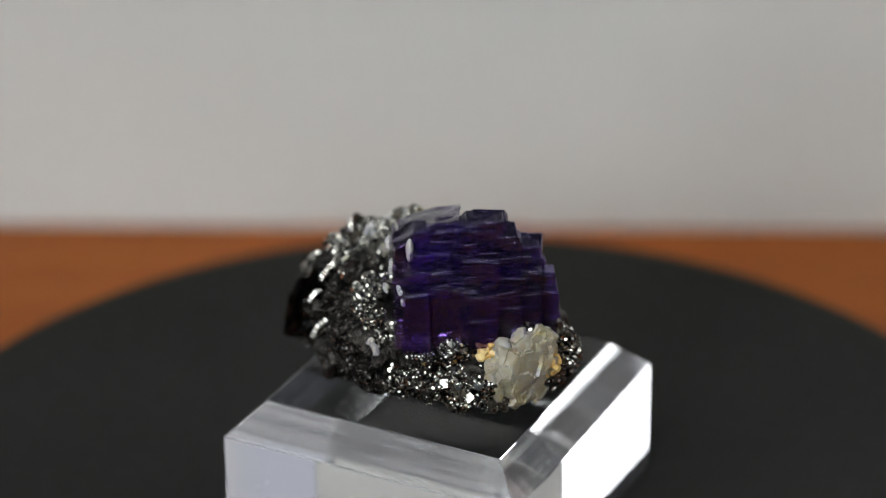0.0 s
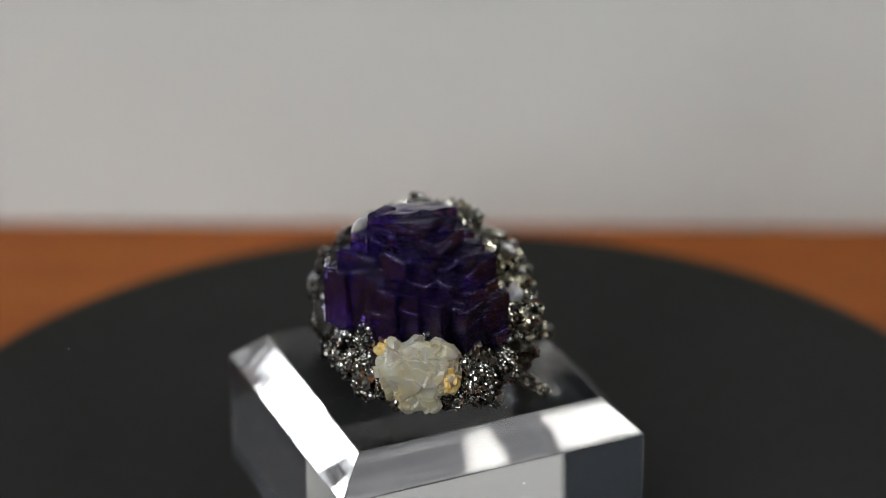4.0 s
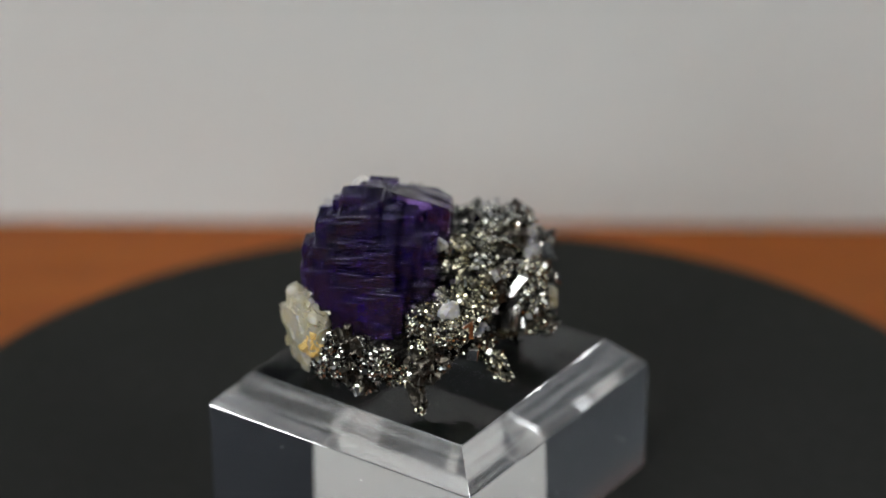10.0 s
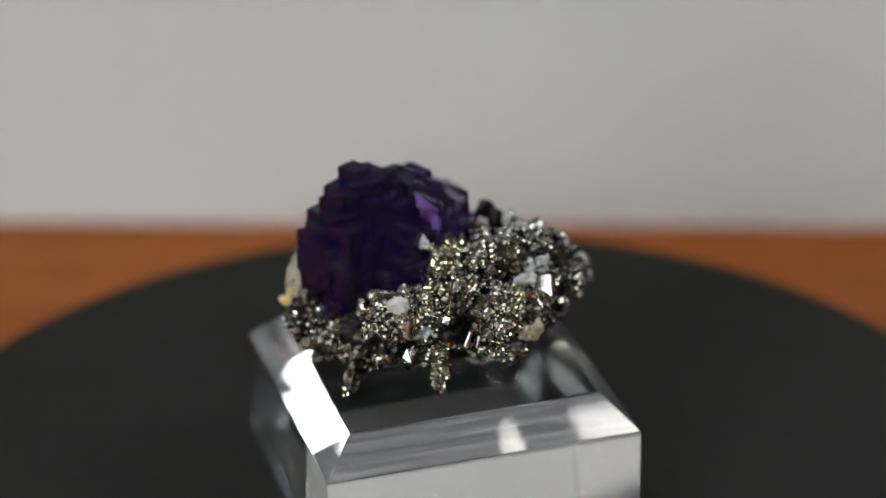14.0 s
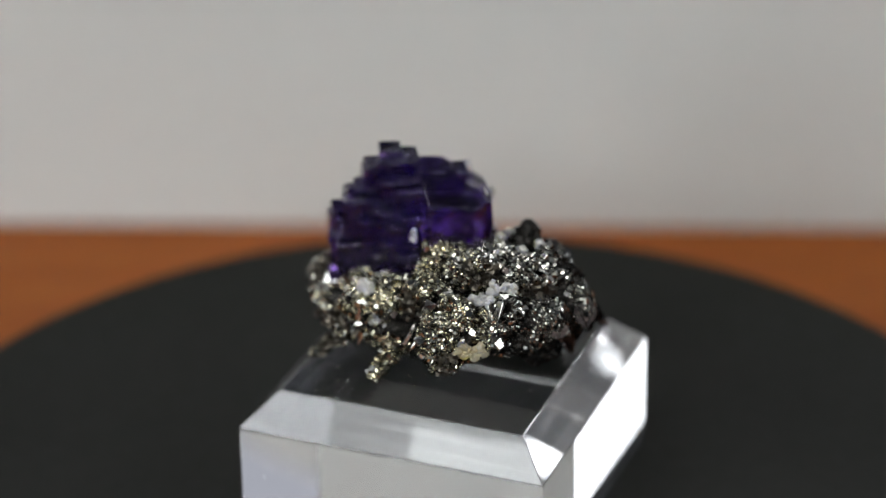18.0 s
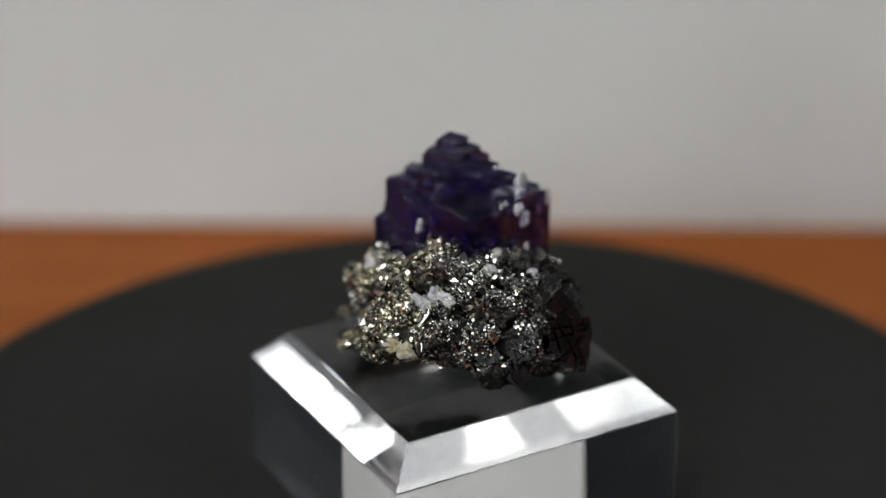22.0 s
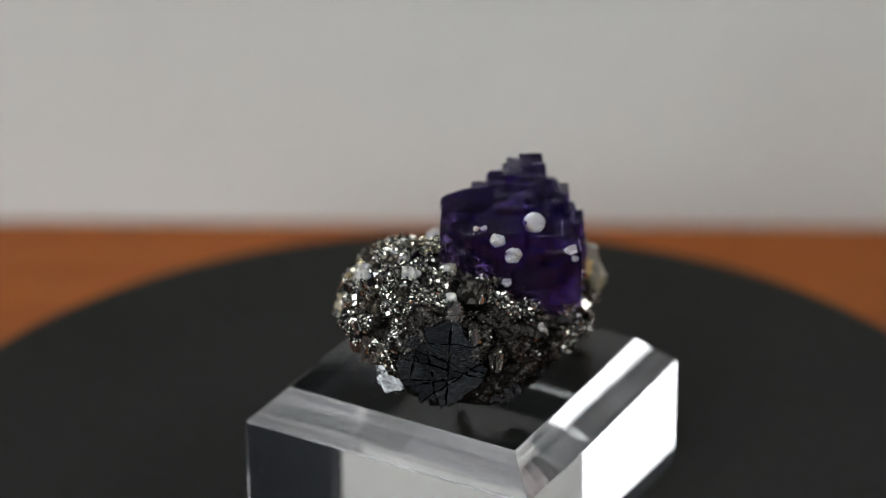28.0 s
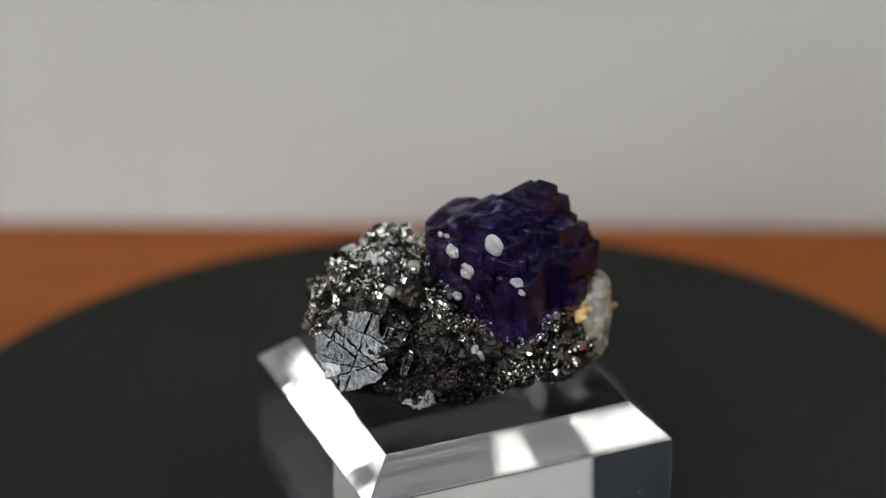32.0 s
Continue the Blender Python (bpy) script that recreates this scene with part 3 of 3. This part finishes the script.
def skin(solid):
    """The outer faces of a grid of filled cells as one closed mesh, edges slightly worn."""
    index, verts, faces = {}, [], []

    def vert(i, j, k):
        if (i, j, k) not in index:
            index[i, j, k] = len(verts)
            verts.append((i, j, k))
        return index[i, j, k]

    for axis in range(3):
        for sign in (1, -1):
            edge = solid & ~np.roll(solid, -sign, axis)
            for i, j, k in np.argwhere(edge).tolist():
                c = [i, j, k]
                if sign > 0:
                    c[axis] += 1
                b, a = [0, 0, 0], [0, 0, 0]
                a[(axis + 1) % 3], b[(axis + 2) % 3] = 1, 1
                quad = [tuple(c), tuple(c[n] + a[n] for n in range(3)), tuple(c[n] + a[n] + b[n] for n in range(3)), tuple(c[n] + b[n] for n in range(3))]
                faces.append([vert(*q) for q in (quad if sign > 0 else quad[::-1])])
    co = np.array(verts, float) * CELL + np.array(G0)
    pairs = np.array([(f[n], f[(n + 1) % 4]) for f in faces for n in range(4)])
    smooth = (co[:, 0] < 3.2) & (co[:, 1] > -9.9)
    for a, b, c, most in CHAMFERS:
        over = np.maximum(0.0, co @ np.array((a, b, c)) - most) * smooth
        co -= over[:, None] * np.array((a, b, c))
    for turn_no in range(4):
        mean, count = np.zeros_like(co), np.zeros(len(co))
        np.add.at(mean, pairs[:, 0], co[pairs[:, 1]])
        np.add.at(count, pairs[:, 0], 1)
        co += 0.32 * (mean / count[:, None] - co) * (smooth[:, None] | (turn_no < 2))
    flat = [not all(smooth[n] for n in f) for f in faces]
    for q in co:          # slightly wavy faces
        w = noise.noise_vector(Vector(q) * 0.3)
        q += np.array(w) * 0.34
        if q[0] < 3.2:
            q += np.array(noise.noise_vector(Vector(q) * 0.8)) * 0.06
    data = bpy.data.meshes.new("fluorite")
    data.from_pydata((co * MM).tolist(), [], faces)
    data.polygons.foreach_set("use_smooth", [not f for f in flat])
    data.materials.append(M_FLUORITE)
    return data


fluor = tagged(new("fluorite", skin(grid)), "deep purple glassy stepped fluorite crystal")
fluor.parent = specimen
fluor.matrix_basis = TO_F


def cube_mesh(seed):
    """A unit cube with slanted, etched ledges round its top, worn edges and slightly uneven faces."""
    r = random.Random(seed)
    bm = bmesh.new()
    bmesh.ops.create_cube(bm, size=1.0)
    for v in bm.verts:
        v.co += Vector([r.uniform(-0.05, 0.05) for _ in range(3)])
    rim = [e for e in bm.edges if all(v.co.z > 0.3 for v in e.verts)]
    bmesh.ops.bevel(bm, geom=rim, offset=r.uniform(0.04, 0.10), segments=1, affect="EDGES")
    bmesh.ops.bevel(bm, geom=list(bm.edges), offset=0.022, segments=2, affect="EDGES", profile=0.6)
    data = mesh_of("cube_crystal", bm, M_FLUORITE)
    data.materials.append(M_ETCHED)
    data.polygons.foreach_set("material_index", [int(0.35 < f.normal.z < 0.92) for f in data.polygons])
    return data


CUBES = [cube_mesh(i) for i in range(12)]
for i, (u0, u1, v0, v1, z0, z1) in enumerate(bricks):
    z0 = max(z0, 12.6) if u1 > 9 else z0
    ob = new("cube_crystal", CUBES[i % 12])
    ob.parent = fluor
    ob.matrix_basis = pose((u0 + u1) / 2 * MM, (v0 + v1) / 2 * MM, (z0 + z1) / 2 * MM, rnd.gauss(0, 1.6), rnd.gauss(0, 1.6), rnd.gauss(0, 2)) @ Matrix.Diagonal(((u1 - u0) * MM, (v1 - v0) * MM, (z1 - z0) * MM, 1))

# ---- calcite, quartz and single crystals ----
bm = bmesh.new()
bmesh.ops.create_icosphere(bm, subdivisions=6, radius=1.0)
for v in bm.verts:
    d = v.co.normalized()
    th = math.atan2(d.z, d.y)
    d = d / (abs(d.x) ** 3.2 + (d.y * d.y + d.z * d.z) ** 1.6) ** (1 / 3.2)
    rim = 1.0 + 0.03 * math.cos(3 * th - 1.6) + 0.025 * math.cos(11 * th + 0.7) + 0.09 * noise.noise(Vector((math.cos(th), math.sin(th), 0.3)) * 2.4)
    p = Vector((d.x * 2.3, d.y * 6.2 * rim, d.z * 6.4 * rim))
    edge = min(1.0, (d.y * d.y + d.z * d.z) ** 1.5)
    p += d.normalized() * (0.5 * edge * (facets(p + Vector((40, 3, 1)), 1.9) - 0.5) * 2 + hackly(p + Vector((4, 30, 1)), 4.2, 0.20) + hackly(p + Vector((7, 3, 1)), 2.2, 0.14) + 0.4 * noise.noise(p * 0.28 + Vector((3, 8, 1))))
    v.co = p * MM
bm.transform(Matrix.Translation(Vector((18.8, -10.0, 10.5)) * MM) @ pose(0, 0, 0, 0, 0, -26))
part("calcite", bm, M_CALCITE, specimen, "cream-white translucent calcite crystal with scalloped rim")
lump("stain", (14.6, -12.6, 13.6), (2.0, 1.8, 1.7), -40, M_STAIN, 22, 0.35, 1.0, 4, "ochre yellow stained patch")
lump("stain", (21.6, -6.4, 9.8), (1.6, 1.8, 2.2), -26, M_STAIN, 23, 0.35, 1.0, 4, "ochre yellow stained patch")
lump("stain", (10.5, 6.9, 14.2), (1.3, 1.3, 1.3), 60, M_STAIN, 24, 0.3, 1.0, 3, "orange stained grain")
for n, (x, y, z, r, thin) in enumerate([(1.0, -11.7, 26.8, 1.75, 0.5), (-4.2, -8.5, 25.3, 1.2, 0.55), (-2.7, -10.3, 22.6, 1.35, 0.55), (-4.2, -5.9, 26.6, 0.6, 0.6),
                                         (3.6, 4.7, 22.3, 1.2, 0.7)]):
    lump("quartz_crystal", (x, y, z), (r * thin * 0.7, r, r), 208, M_QUARTZ, 30 + n, 0.10 if n == 0 else 0.4, 1.1 if n == 0 else 0.8, 4, "flat rounded white quartz crystal")
for n, (x, y, z, r) in enumerate([(2.2, -17.5, 23.0, 1.1), (3.0, -17.8, 21.4, 0.7), (-4.7, -5.0, 26.7, 0.7), (-4.2, -9.9, 18.4, 0.9)]):
    lump("quartz_flake", (x, y, z), (0.3, r, r * 0.7), 225, M_QUARTZ, 70 + n, 0.6, 0.7, 3, "small white quartz flake")
lump("quartz_crystal", (9.4, 10.4, 14.9), (1.2, 1.9, 1.9), 62, M_QUARTZ, 40, 0.15, 1.2, 3, "rounded beige-white quartz crystal")


def split(poly, point, way):
    """Cut a convex polygon (2D) by a line; returns the pieces."""
    n = Vector((-way.y, way.x))
    parts = []
    for sign in (1, -1):
        out = []
        for a, b in zip(poly, poly[1:] + poly[:1]):
            da, db = (a - point).dot(n) * sign, (b - point).dot(n) * sign
            if da >= 0:
                out.append(a)
            if da * db < 0:
                out.append(a + (b - a) * (da / (da - db)))
        if len(out) > 2:
            parts.append(out)
    return parts


def cleavage(at, az, el, rx, ry, cuts, seed, label, mat, roll=0.0, deep=0.6):
    """A flat cleaved face, cracked into plates that lie almost in one plane."""
    r = random.Random(seed)
    outline = []
    for i in range(27):
        k, a = r.uniform(0.78, 1.1), 2 * math.pi * (i + r.uniform(-0.3, 0.3)) / 27
        outline.append(Vector((rx * math.cos(a) * k, ry * math.sin(a) * k)))
    pieces = [outline]
    for _ in range(cuts):
        point, way = Vector((r.uniform(-0.7, 0.7) * rx, r.uniform(-0.6, 0.6) * ry)), Vector((r.uniform(-0.5, 0.5), 1)) if r.random() < 0.7 else Vector((1, r.uniform(-0.6, 0.6)))
        k = max(range(len(pieces)), key=lambda i: len(pieces[i]) + r.random() * 3)
        hit = r.random() < 0.6
        pieces = [q for i, piece in enumerate(pieces) for q in (split(piece, point, way) if hit or i == k else [piece])]
    place = Matrix.Translation(Vector(at) * MM) @ polar(az, el).to_track_quat("Z", "Y").to_matrix().to_4x4() @ pose(0, 0, 0, 0, 0, roll)
    for piece in pieces:
        mid = sum(piece, Vector((0, 0))) / len(piece)
        if max((q - mid).length for q in piece) < 0.5:
            continue
        bm = bmesh.new()
        lift, lean = r.uniform(-0.15, 0.15), (r.gauss(0, 0.03), r.gauss(0, 0.03))
        ring = []
        for a, b in zip(piece, piece[1:] + piece[:1]):
            for k in (0.0, 0.25, 0.5, 0.75):
                q = a + (b - a) * k
                q = mid + (q - mid) * (1 - r.uniform(0.06, 0.22) / max(0.3, (q - mid).length)) + Vector((r.uniform(-0.16, 0.16), r.uniform(-0.16, 0.16)))
                ring.append(q)
        up = [bm.verts.new(Vector((q.x, q.y, lift + lean[0] * (q.x - mid.x) + lean[1] * (q.y - mid.y))) * MM) for q in ring]
        down = [bm.verts.new(Vector((q.x * 0.97, q.y * 0.97, -deep)) * MM) for q in ring]
        bm.faces.new(up)
        for i in range(len(ring)):
            j = (i + 1) % len(ring)
            bm.faces.new((down[i], down[j], up[j], up[i]))
        bm.faces.new(down[::-1])
        bm.transform(place)
        part("cleavage_plate", bm, mat, specimen, label)


cleavage((-20.5, -7.9, 11.6), 215.5, 27, 6.6, 6.2, 10, 3, "bright lead-grey cracked cleavage plate", M_CLEAVE, deep=1.4)

# ---- sparkling crust of grains over the ore ----
def surface_samples(obs, count, seed, keep):
    """Random places with normals on meshes under the specimen, of those that keep(place, normal) accepts."""
    r = np.random.RandomState(seed)
    pos, nor, area = [], [], []
    for ob in obs:
        for f in ob.data.polygons:
            c = f.center
            if keep(c / MM, f.normal):
                pos.append(c[:])
                nor.append(f.normal[:])
                area.append(f.area)
    pos, nor, area = np.array(pos), np.array(nor), np.array(area)
    pick = r.choice(len(pos), count, p=area / area.sum())
    jitter = r.normal(0, 0.25 * MM, (count, 3))
    jitter -= (jitter * nor[pick]).sum(1)[:, None] * nor[pick]
    return pos[pick] + jitter, nor[pick], r


CUBE8 = np.array([(x, y, z) for x in (-1, 1) for y in (-1, 1) for z in (-1, 1)], float) * 0.5
QUADS = np.array([(0, 1, 3, 2), (4, 6, 7, 5), (0, 4, 5, 1), (2, 3, 7, 6), (0, 2, 6, 4), (1, 5, 7, 3)])


def grains(name, obs, count, seed, mat, low, high, keep, label, sink=0.15, skew=0.5):
    """Many small blocky crystals, joined into one part."""
    pos, nor, r = surface_samples(obs, count, seed, keep)
    cells = [noise.voronoi(Vector(p) / (1.3 * MM))[1][0] for p in pos.tolist()]
    q = np.array([(noise.cell(c * 3.1), noise.cell(c * 5.3 + Vector((7, 0, 0))), noise.cell(c * 4.7 + Vector((0, 9, 0))), noise.cell(c * 6.1 + Vector((0, 0, 5)))) for c in cells])
    q = q + r.normal(size=(count, 4)) * 0.5
    q /= np.linalg.norm(q, axis=1)[:, None]
    w, x, y, z = q.T
    rot = np.stack([1 - 2 * (y * y + z * z), 2 * (x * y - z * w), 2 * (x * z + y * w), 2 * (x * y + z * w), 1 - 2 * (x * x + z * z), 2 * (y * z - x * w),
                    2 * (x * z - y * w), 2 * (y * z + x * w), 1 - 2 * (x * x + y * y)], 1).reshape(-1, 3, 3)
    size = (low + (high - low) * r.rand(count) ** 2.2)[:, None, None] * MM
    shape = 1 + skew * (r.rand(count, 1, 3) - 0.5)
    cut = 1 + 0.35 * (r.rand(count, 8, 1) - 0.5)
    co = np.einsum("nij,nkj->nki", rot, CUBE8[None] * shape * cut) * size + (pos + nor * size[:, :, 0] * sink)[:, None]
    faces = (QUADS[None] + np.arange(count)[:, None, None] * 8).reshape(-1, 4)
    data = bpy.data.meshes.new(name)
    data.from_pydata(co.reshape(-1, 3).tolist(), [], faces.tolist())
    data.materials.append(mat)
    ob = tagged(new(name, data), label, "", "", "stuff")
    ob.parent = specimen
    return ob


def flakes(name, obs, count, seed, mat, low, high, keep, label, tilt=0.35):
    """Thin hackly chips that lie roughly along the surface, joined into one part."""
    pos, nor, r = surface_samples(obs, count, seed, keep)
    n = nor + r.normal(size=(count, 3)) * tilt
    n /= np.linalg.norm(n, axis=1)[:, None]
    a = np.cross(n, r.normal(size=(count, 3)))
    a /= np.linalg.norm(a, axis=1)[:, None]
    rot = np.stack([a, np.cross(n, a), n], 2)
    size = (low + (high - low) * r.rand(count) ** 2)[:, None, None] * MM
    shape = np.stack([0.6 + 0.9 * r.rand(count), 0.4 + 0.6 * r.rand(count), 0.22 + 0.12 * r.rand(count)], 1)[:, None]
    cut = np.concatenate([1 + 0.9 * (r.rand(count, 8, 2) - 0.5), np.ones((count, 8, 1))], 2)
    co = np.einsum("nij,nkj->nki", rot, CUBE8[None] * shape * cut) * size + pos[:, None]
    data = bpy.data.meshes.new(name)
    data.from_pydata(co.reshape(-1, 3).tolist(), [], (QUADS[None] + np.arange(count)[:, None, None] * 8).reshape(-1, 4).tolist())
    data.materials.append(mat)
    ob = tagged(new(name, data), label, "", "", "stuff")
    ob.parent = specimen
    return ob


def azimuth(p):
    return math.degrees(math.atan2(p.y - HEART.y, p.x - HEART.x)) % 360


def crusted(p, n):
    d = (p - HEART).normalized()
    return dark_side(d) < 0.3 and (n.z > -0.55 or p.z > 6) and (p.z > 6.5 or not 125 < azimuth(p) < 200) and noise.noise(p * 0.22) > -0.35 and knobs(p, 5.6) + 0.6 * knobs(p + Vector((9, 4, 2)), 2.3) > 0.72


def brassy(p, n):
    az = azimuth(p)
    return crusted(p, n) and 12 < az < 125


def silvery(p, n):
    az = azimuth(p)
    return crusted(p, n) and (az > 85 or az < 40) and noise.noise(p * 0.33 + Vector((4, 4, 4))) > -0.34


def bare(p, n):
    d = (p - HEART).normalized()
    return dark_side(d) > 0.25 or (n.z < 0.1 and p.z < 7 and 150 < azimuth(p) < 320)


def bare_patches(p, n):
    return bare(p, n) and noise.noise(p * 0.35) + 0.6 * noise.noise(p * 1.1) > 0.02


lumps = [matrix, *fingers, *clumps]
grains("brassy_crust", lumps, 38000, 1, M_BRASSY, 0.11, 0.40, brassy, "crust of tiny brassy metallic grains")
grains("silver_crust", lumps, 62000, 2, M_SILVER, 0.11, 0.40, silvery, "crust of tiny silvery metallic grains")
grains("coarse_crust", lumps, 700, 3, M_SILVER, 0.5, 1.1, crusted, "scattered coarser silvery grains", 0.3)
flakes("bright_crust", lumps, 420, 6, M_BRIGHT, 0.4, 1.5, lambda p, n: crusted(p, n) and 20 < azimuth(p) < 190 and noise.noise(p * 0.3) > -0.1, "scattered bright metallic flakes", 0.35)
grains("hackly_ore", [matrix], 2600, 4, M_HACKLY, 0.10, 0.34, bare_patches, "hackly black and lead-grey metallic grains", 0.05, 0.9)
flakes("black_ore", [matrix], 160, 5, M_HACKLY, 0.25, 0.8, bare, "hackly black glassy chips", 0.2)


# ---- single bright crystals and pale patches on the crust ----
def crystal(at, az, el, sx, sy, sz, mat, label, roll=0.0, seed=0):
    """One blocky crystal, its broad face turned to az, el."""
    r = random.Random(seed)
    bm = bmesh.new()
    bmesh.ops.create_cube(bm, size=1.0)
    for v in bm.verts:
        v.co = Vector((v.co.x * sx * r.uniform(0.5, 1.2), v.co.y * sy * r.uniform(0.5, 1.2), v.co.z * sz * r.uniform(0.6, 1.5)))
    bmesh.ops.bevel(bm, geom=list(bm.edges), offset=0.1, segments=1, affect="EDGES")
    bm.transform(Matrix.Scale(MM, 4))
    bm.transform(Matrix.Translation((Vector(at) + polar(az, el) * 0.6) * MM) @ polar(az, el).to_track_quat("Z", "Y").to_matrix().to_4x4() @ pose(0, 0, 0, 0, 0, roll))
    return part("crystal", bm, mat, specimen, label)


SHINY = "bright silvery metallic crystal"
for n, (x, y, z, az, el, sx, sy, roll) in enumerate([
        (-0.4, 15.0, 10.6, 5, 27, 3.4, 3.0, 20), (-1.2, 16.0, 12.2, 5, 27, 1.6, 1.4, 50), (-1.8, 16.4, 10.2, 8, 27, 1.5, 1.9, 10),
        (8.3, 13.9, 8.2, 42, 30, 2.5, 1.7, 80), (-13.8, 12.6, 16.0, 44, 27, 2.2, 3.4, 15), (18.9, 1.2, 10.6, 92, 27, 2.2, 2.4, 0)]):
    crystal((x, y, z), az, el, sx, sy, 0.5, M_BRIGHT, SHINY, roll, n)
for n, (x, y, z, az, el, sx, sy, roll) in enumerate([
        (-16.8, 0.8, 20.2, 50, 40, 1.7, 1.6, 0), (-15.2, 1.8, 20.6, 46, 40, 1.5, 1.5, 30), (8.8, 12.8, 13.1, 92, 30, 2.6, 2.0, 10),
        (-14.2, 14.0, 11.4, 92, 27, 2.0, 2.2, 40), (-20.9, 3.2, 9.4, 96, 30, 1.8, 1.5, 10), (-2.3, 17.9, 11.8, 121, 30, 2.2, 1.9, 25), (-11.0, -9.4, 18.6, 165, 30, 1.6, 1.8, 0)]):
    crystal((x, y, z), az, el, sx * 0.75, sy * 0.75, 0.5, M_BRIGHT, SHINY, roll, 20 + n)
crystal((-3.0, 14.8, 15.3), 6, 30, 5.4, 1.5, 1.4, M_BRIGHT, "long bright silvery metallic blade", 62, 40)
PLATE = "bright flaky metallic plate"
cleavage((-15.7, -7.3, 17.7), 168, 28, 1.8, 2.0, 5, 11, PLATE, M_BRIGHT)
cleavage((-16.2, -10.9, 15.0), 167, 27, 1.2, 1.4, 4, 12, PLATE, M_BRIGHT, 15)
cleavage((-14.3, -13.4, 10.8), 167, 27, 1.2, 2.1, 6, 17, PLATE, M_BRIGHT, 15)
cleavage((-23.9, 2.6, 13.0), 160, 24, 2.6, 2.2, 6, 13, PLATE, M_BRIGHT)
cleavage((-21.2, 6.8, 11.6), 158, 20, 2.0, 1.4, 4, 14, PLATE, M_BRIGHT)
cleavage((-20.0, 0.2, 8.0), 188, 22, 4.0, 3.4, 7, 16, "bright lead-grey cracked cleavage plate", M_CLEAVE, 20)
cleavage((-12.6, -13.6, 4.6), 226, 30, 3.0, 1.8, 4, 15, "lead-grey flaky metallic plate", M_LEAD)
PALE = "pale grey-white quartz patch"
lump("quartz_patch", (-10.6, 12.2, 17.4), (0.9, 2.2, 1.2), 100, M_QUARTZ, 50, 0.5, 0.9, 4, PALE)
lump("quartz_patch", (-11.4, 10.4, 18.9), (0.9, 1.3, 1.1), 100, M_QUARTZ, 51, 0.5, 0.9, 4, PALE)
lump("quartz_patch", (-10.0, 4.8, 21.0), (0.9, 1.4, 1.0), 110, M_QUARTZ, 52, 0.5, 0.9, 4, PALE)
lump("quartz_patch", (6.4, 12.4, 11.4), (1.2, 2.2, 2.0), 40, M_QUARTZ, 53, 0.6, 0.8, 4, PALE)
lump("quartz_patch", (-10.2, 16.0, 10.4), (1.2, 2.6, 1.4), 120, M_CALCITE, 54, 0.6, 0.8, 4, "cream patch among the grains")
lump("quartz_patch", (-14.0, 9.6, 18.8), (0.9, 1.6, 1.1), 150, M_QUARTZ, 55, 0.6, 0.8, 4, PALE)
lump("quartz_patch", (-13.0, 2.0, 21.0), (1.0, 1.3, 0.9), 210, M_QUARTZ, 56, 0.6, 0.8, 4, PALE)
lump("quartz_patch", (-3.6, -15.6, 10.8), (0.8, 1.1, 2.0), 290, M_QUARTZ, 57, 0.5, 0.9, 4, "bluish grey quartz patch")
lump("quartz_crystal", (-13.4, -5.4, 18.8), (0.7, 0.8, 0.8), 215, M_QUARTZ, 58, 0.12, 1.2, 3, "lilac-white blocky quartz crystal", blocky=True)
lump("calcite_crystal", (-8.2, -2.2, 20.6), (0.8, 0.9, 0.9), 240, M_CALCITE, 59, 0.12, 1.2, 3, "cream blocky calcite crystal", blocky=True)


# ---- movement ----
def motions():
    rows_disc, rows_block, rows_rock = [], [], []
    for t, lead, pan, tilt in SWAY:
        spin = pose(0, 0, 0, 0, 0, turn(t, lead))
        rows_disc.append((t, spin))
        rows_block.append((t, spin @ Matrix.Translation(AXIS_OFF) @ pose(0, 0, 0, 0, 0, BLOCK_AZ)))
        rows_rock.append((t, spin @ Matrix.Translation(AXIS_OFF + Vector((0, 0, BLOCK_H + 0.0004))) @ pose(0, 0, 0, 0, 0, BLOCK_AZ)))
    walk(turntable, rows_disc)
    walk(block, rows_block)
    walk(specimen, rows_rock)


motions()
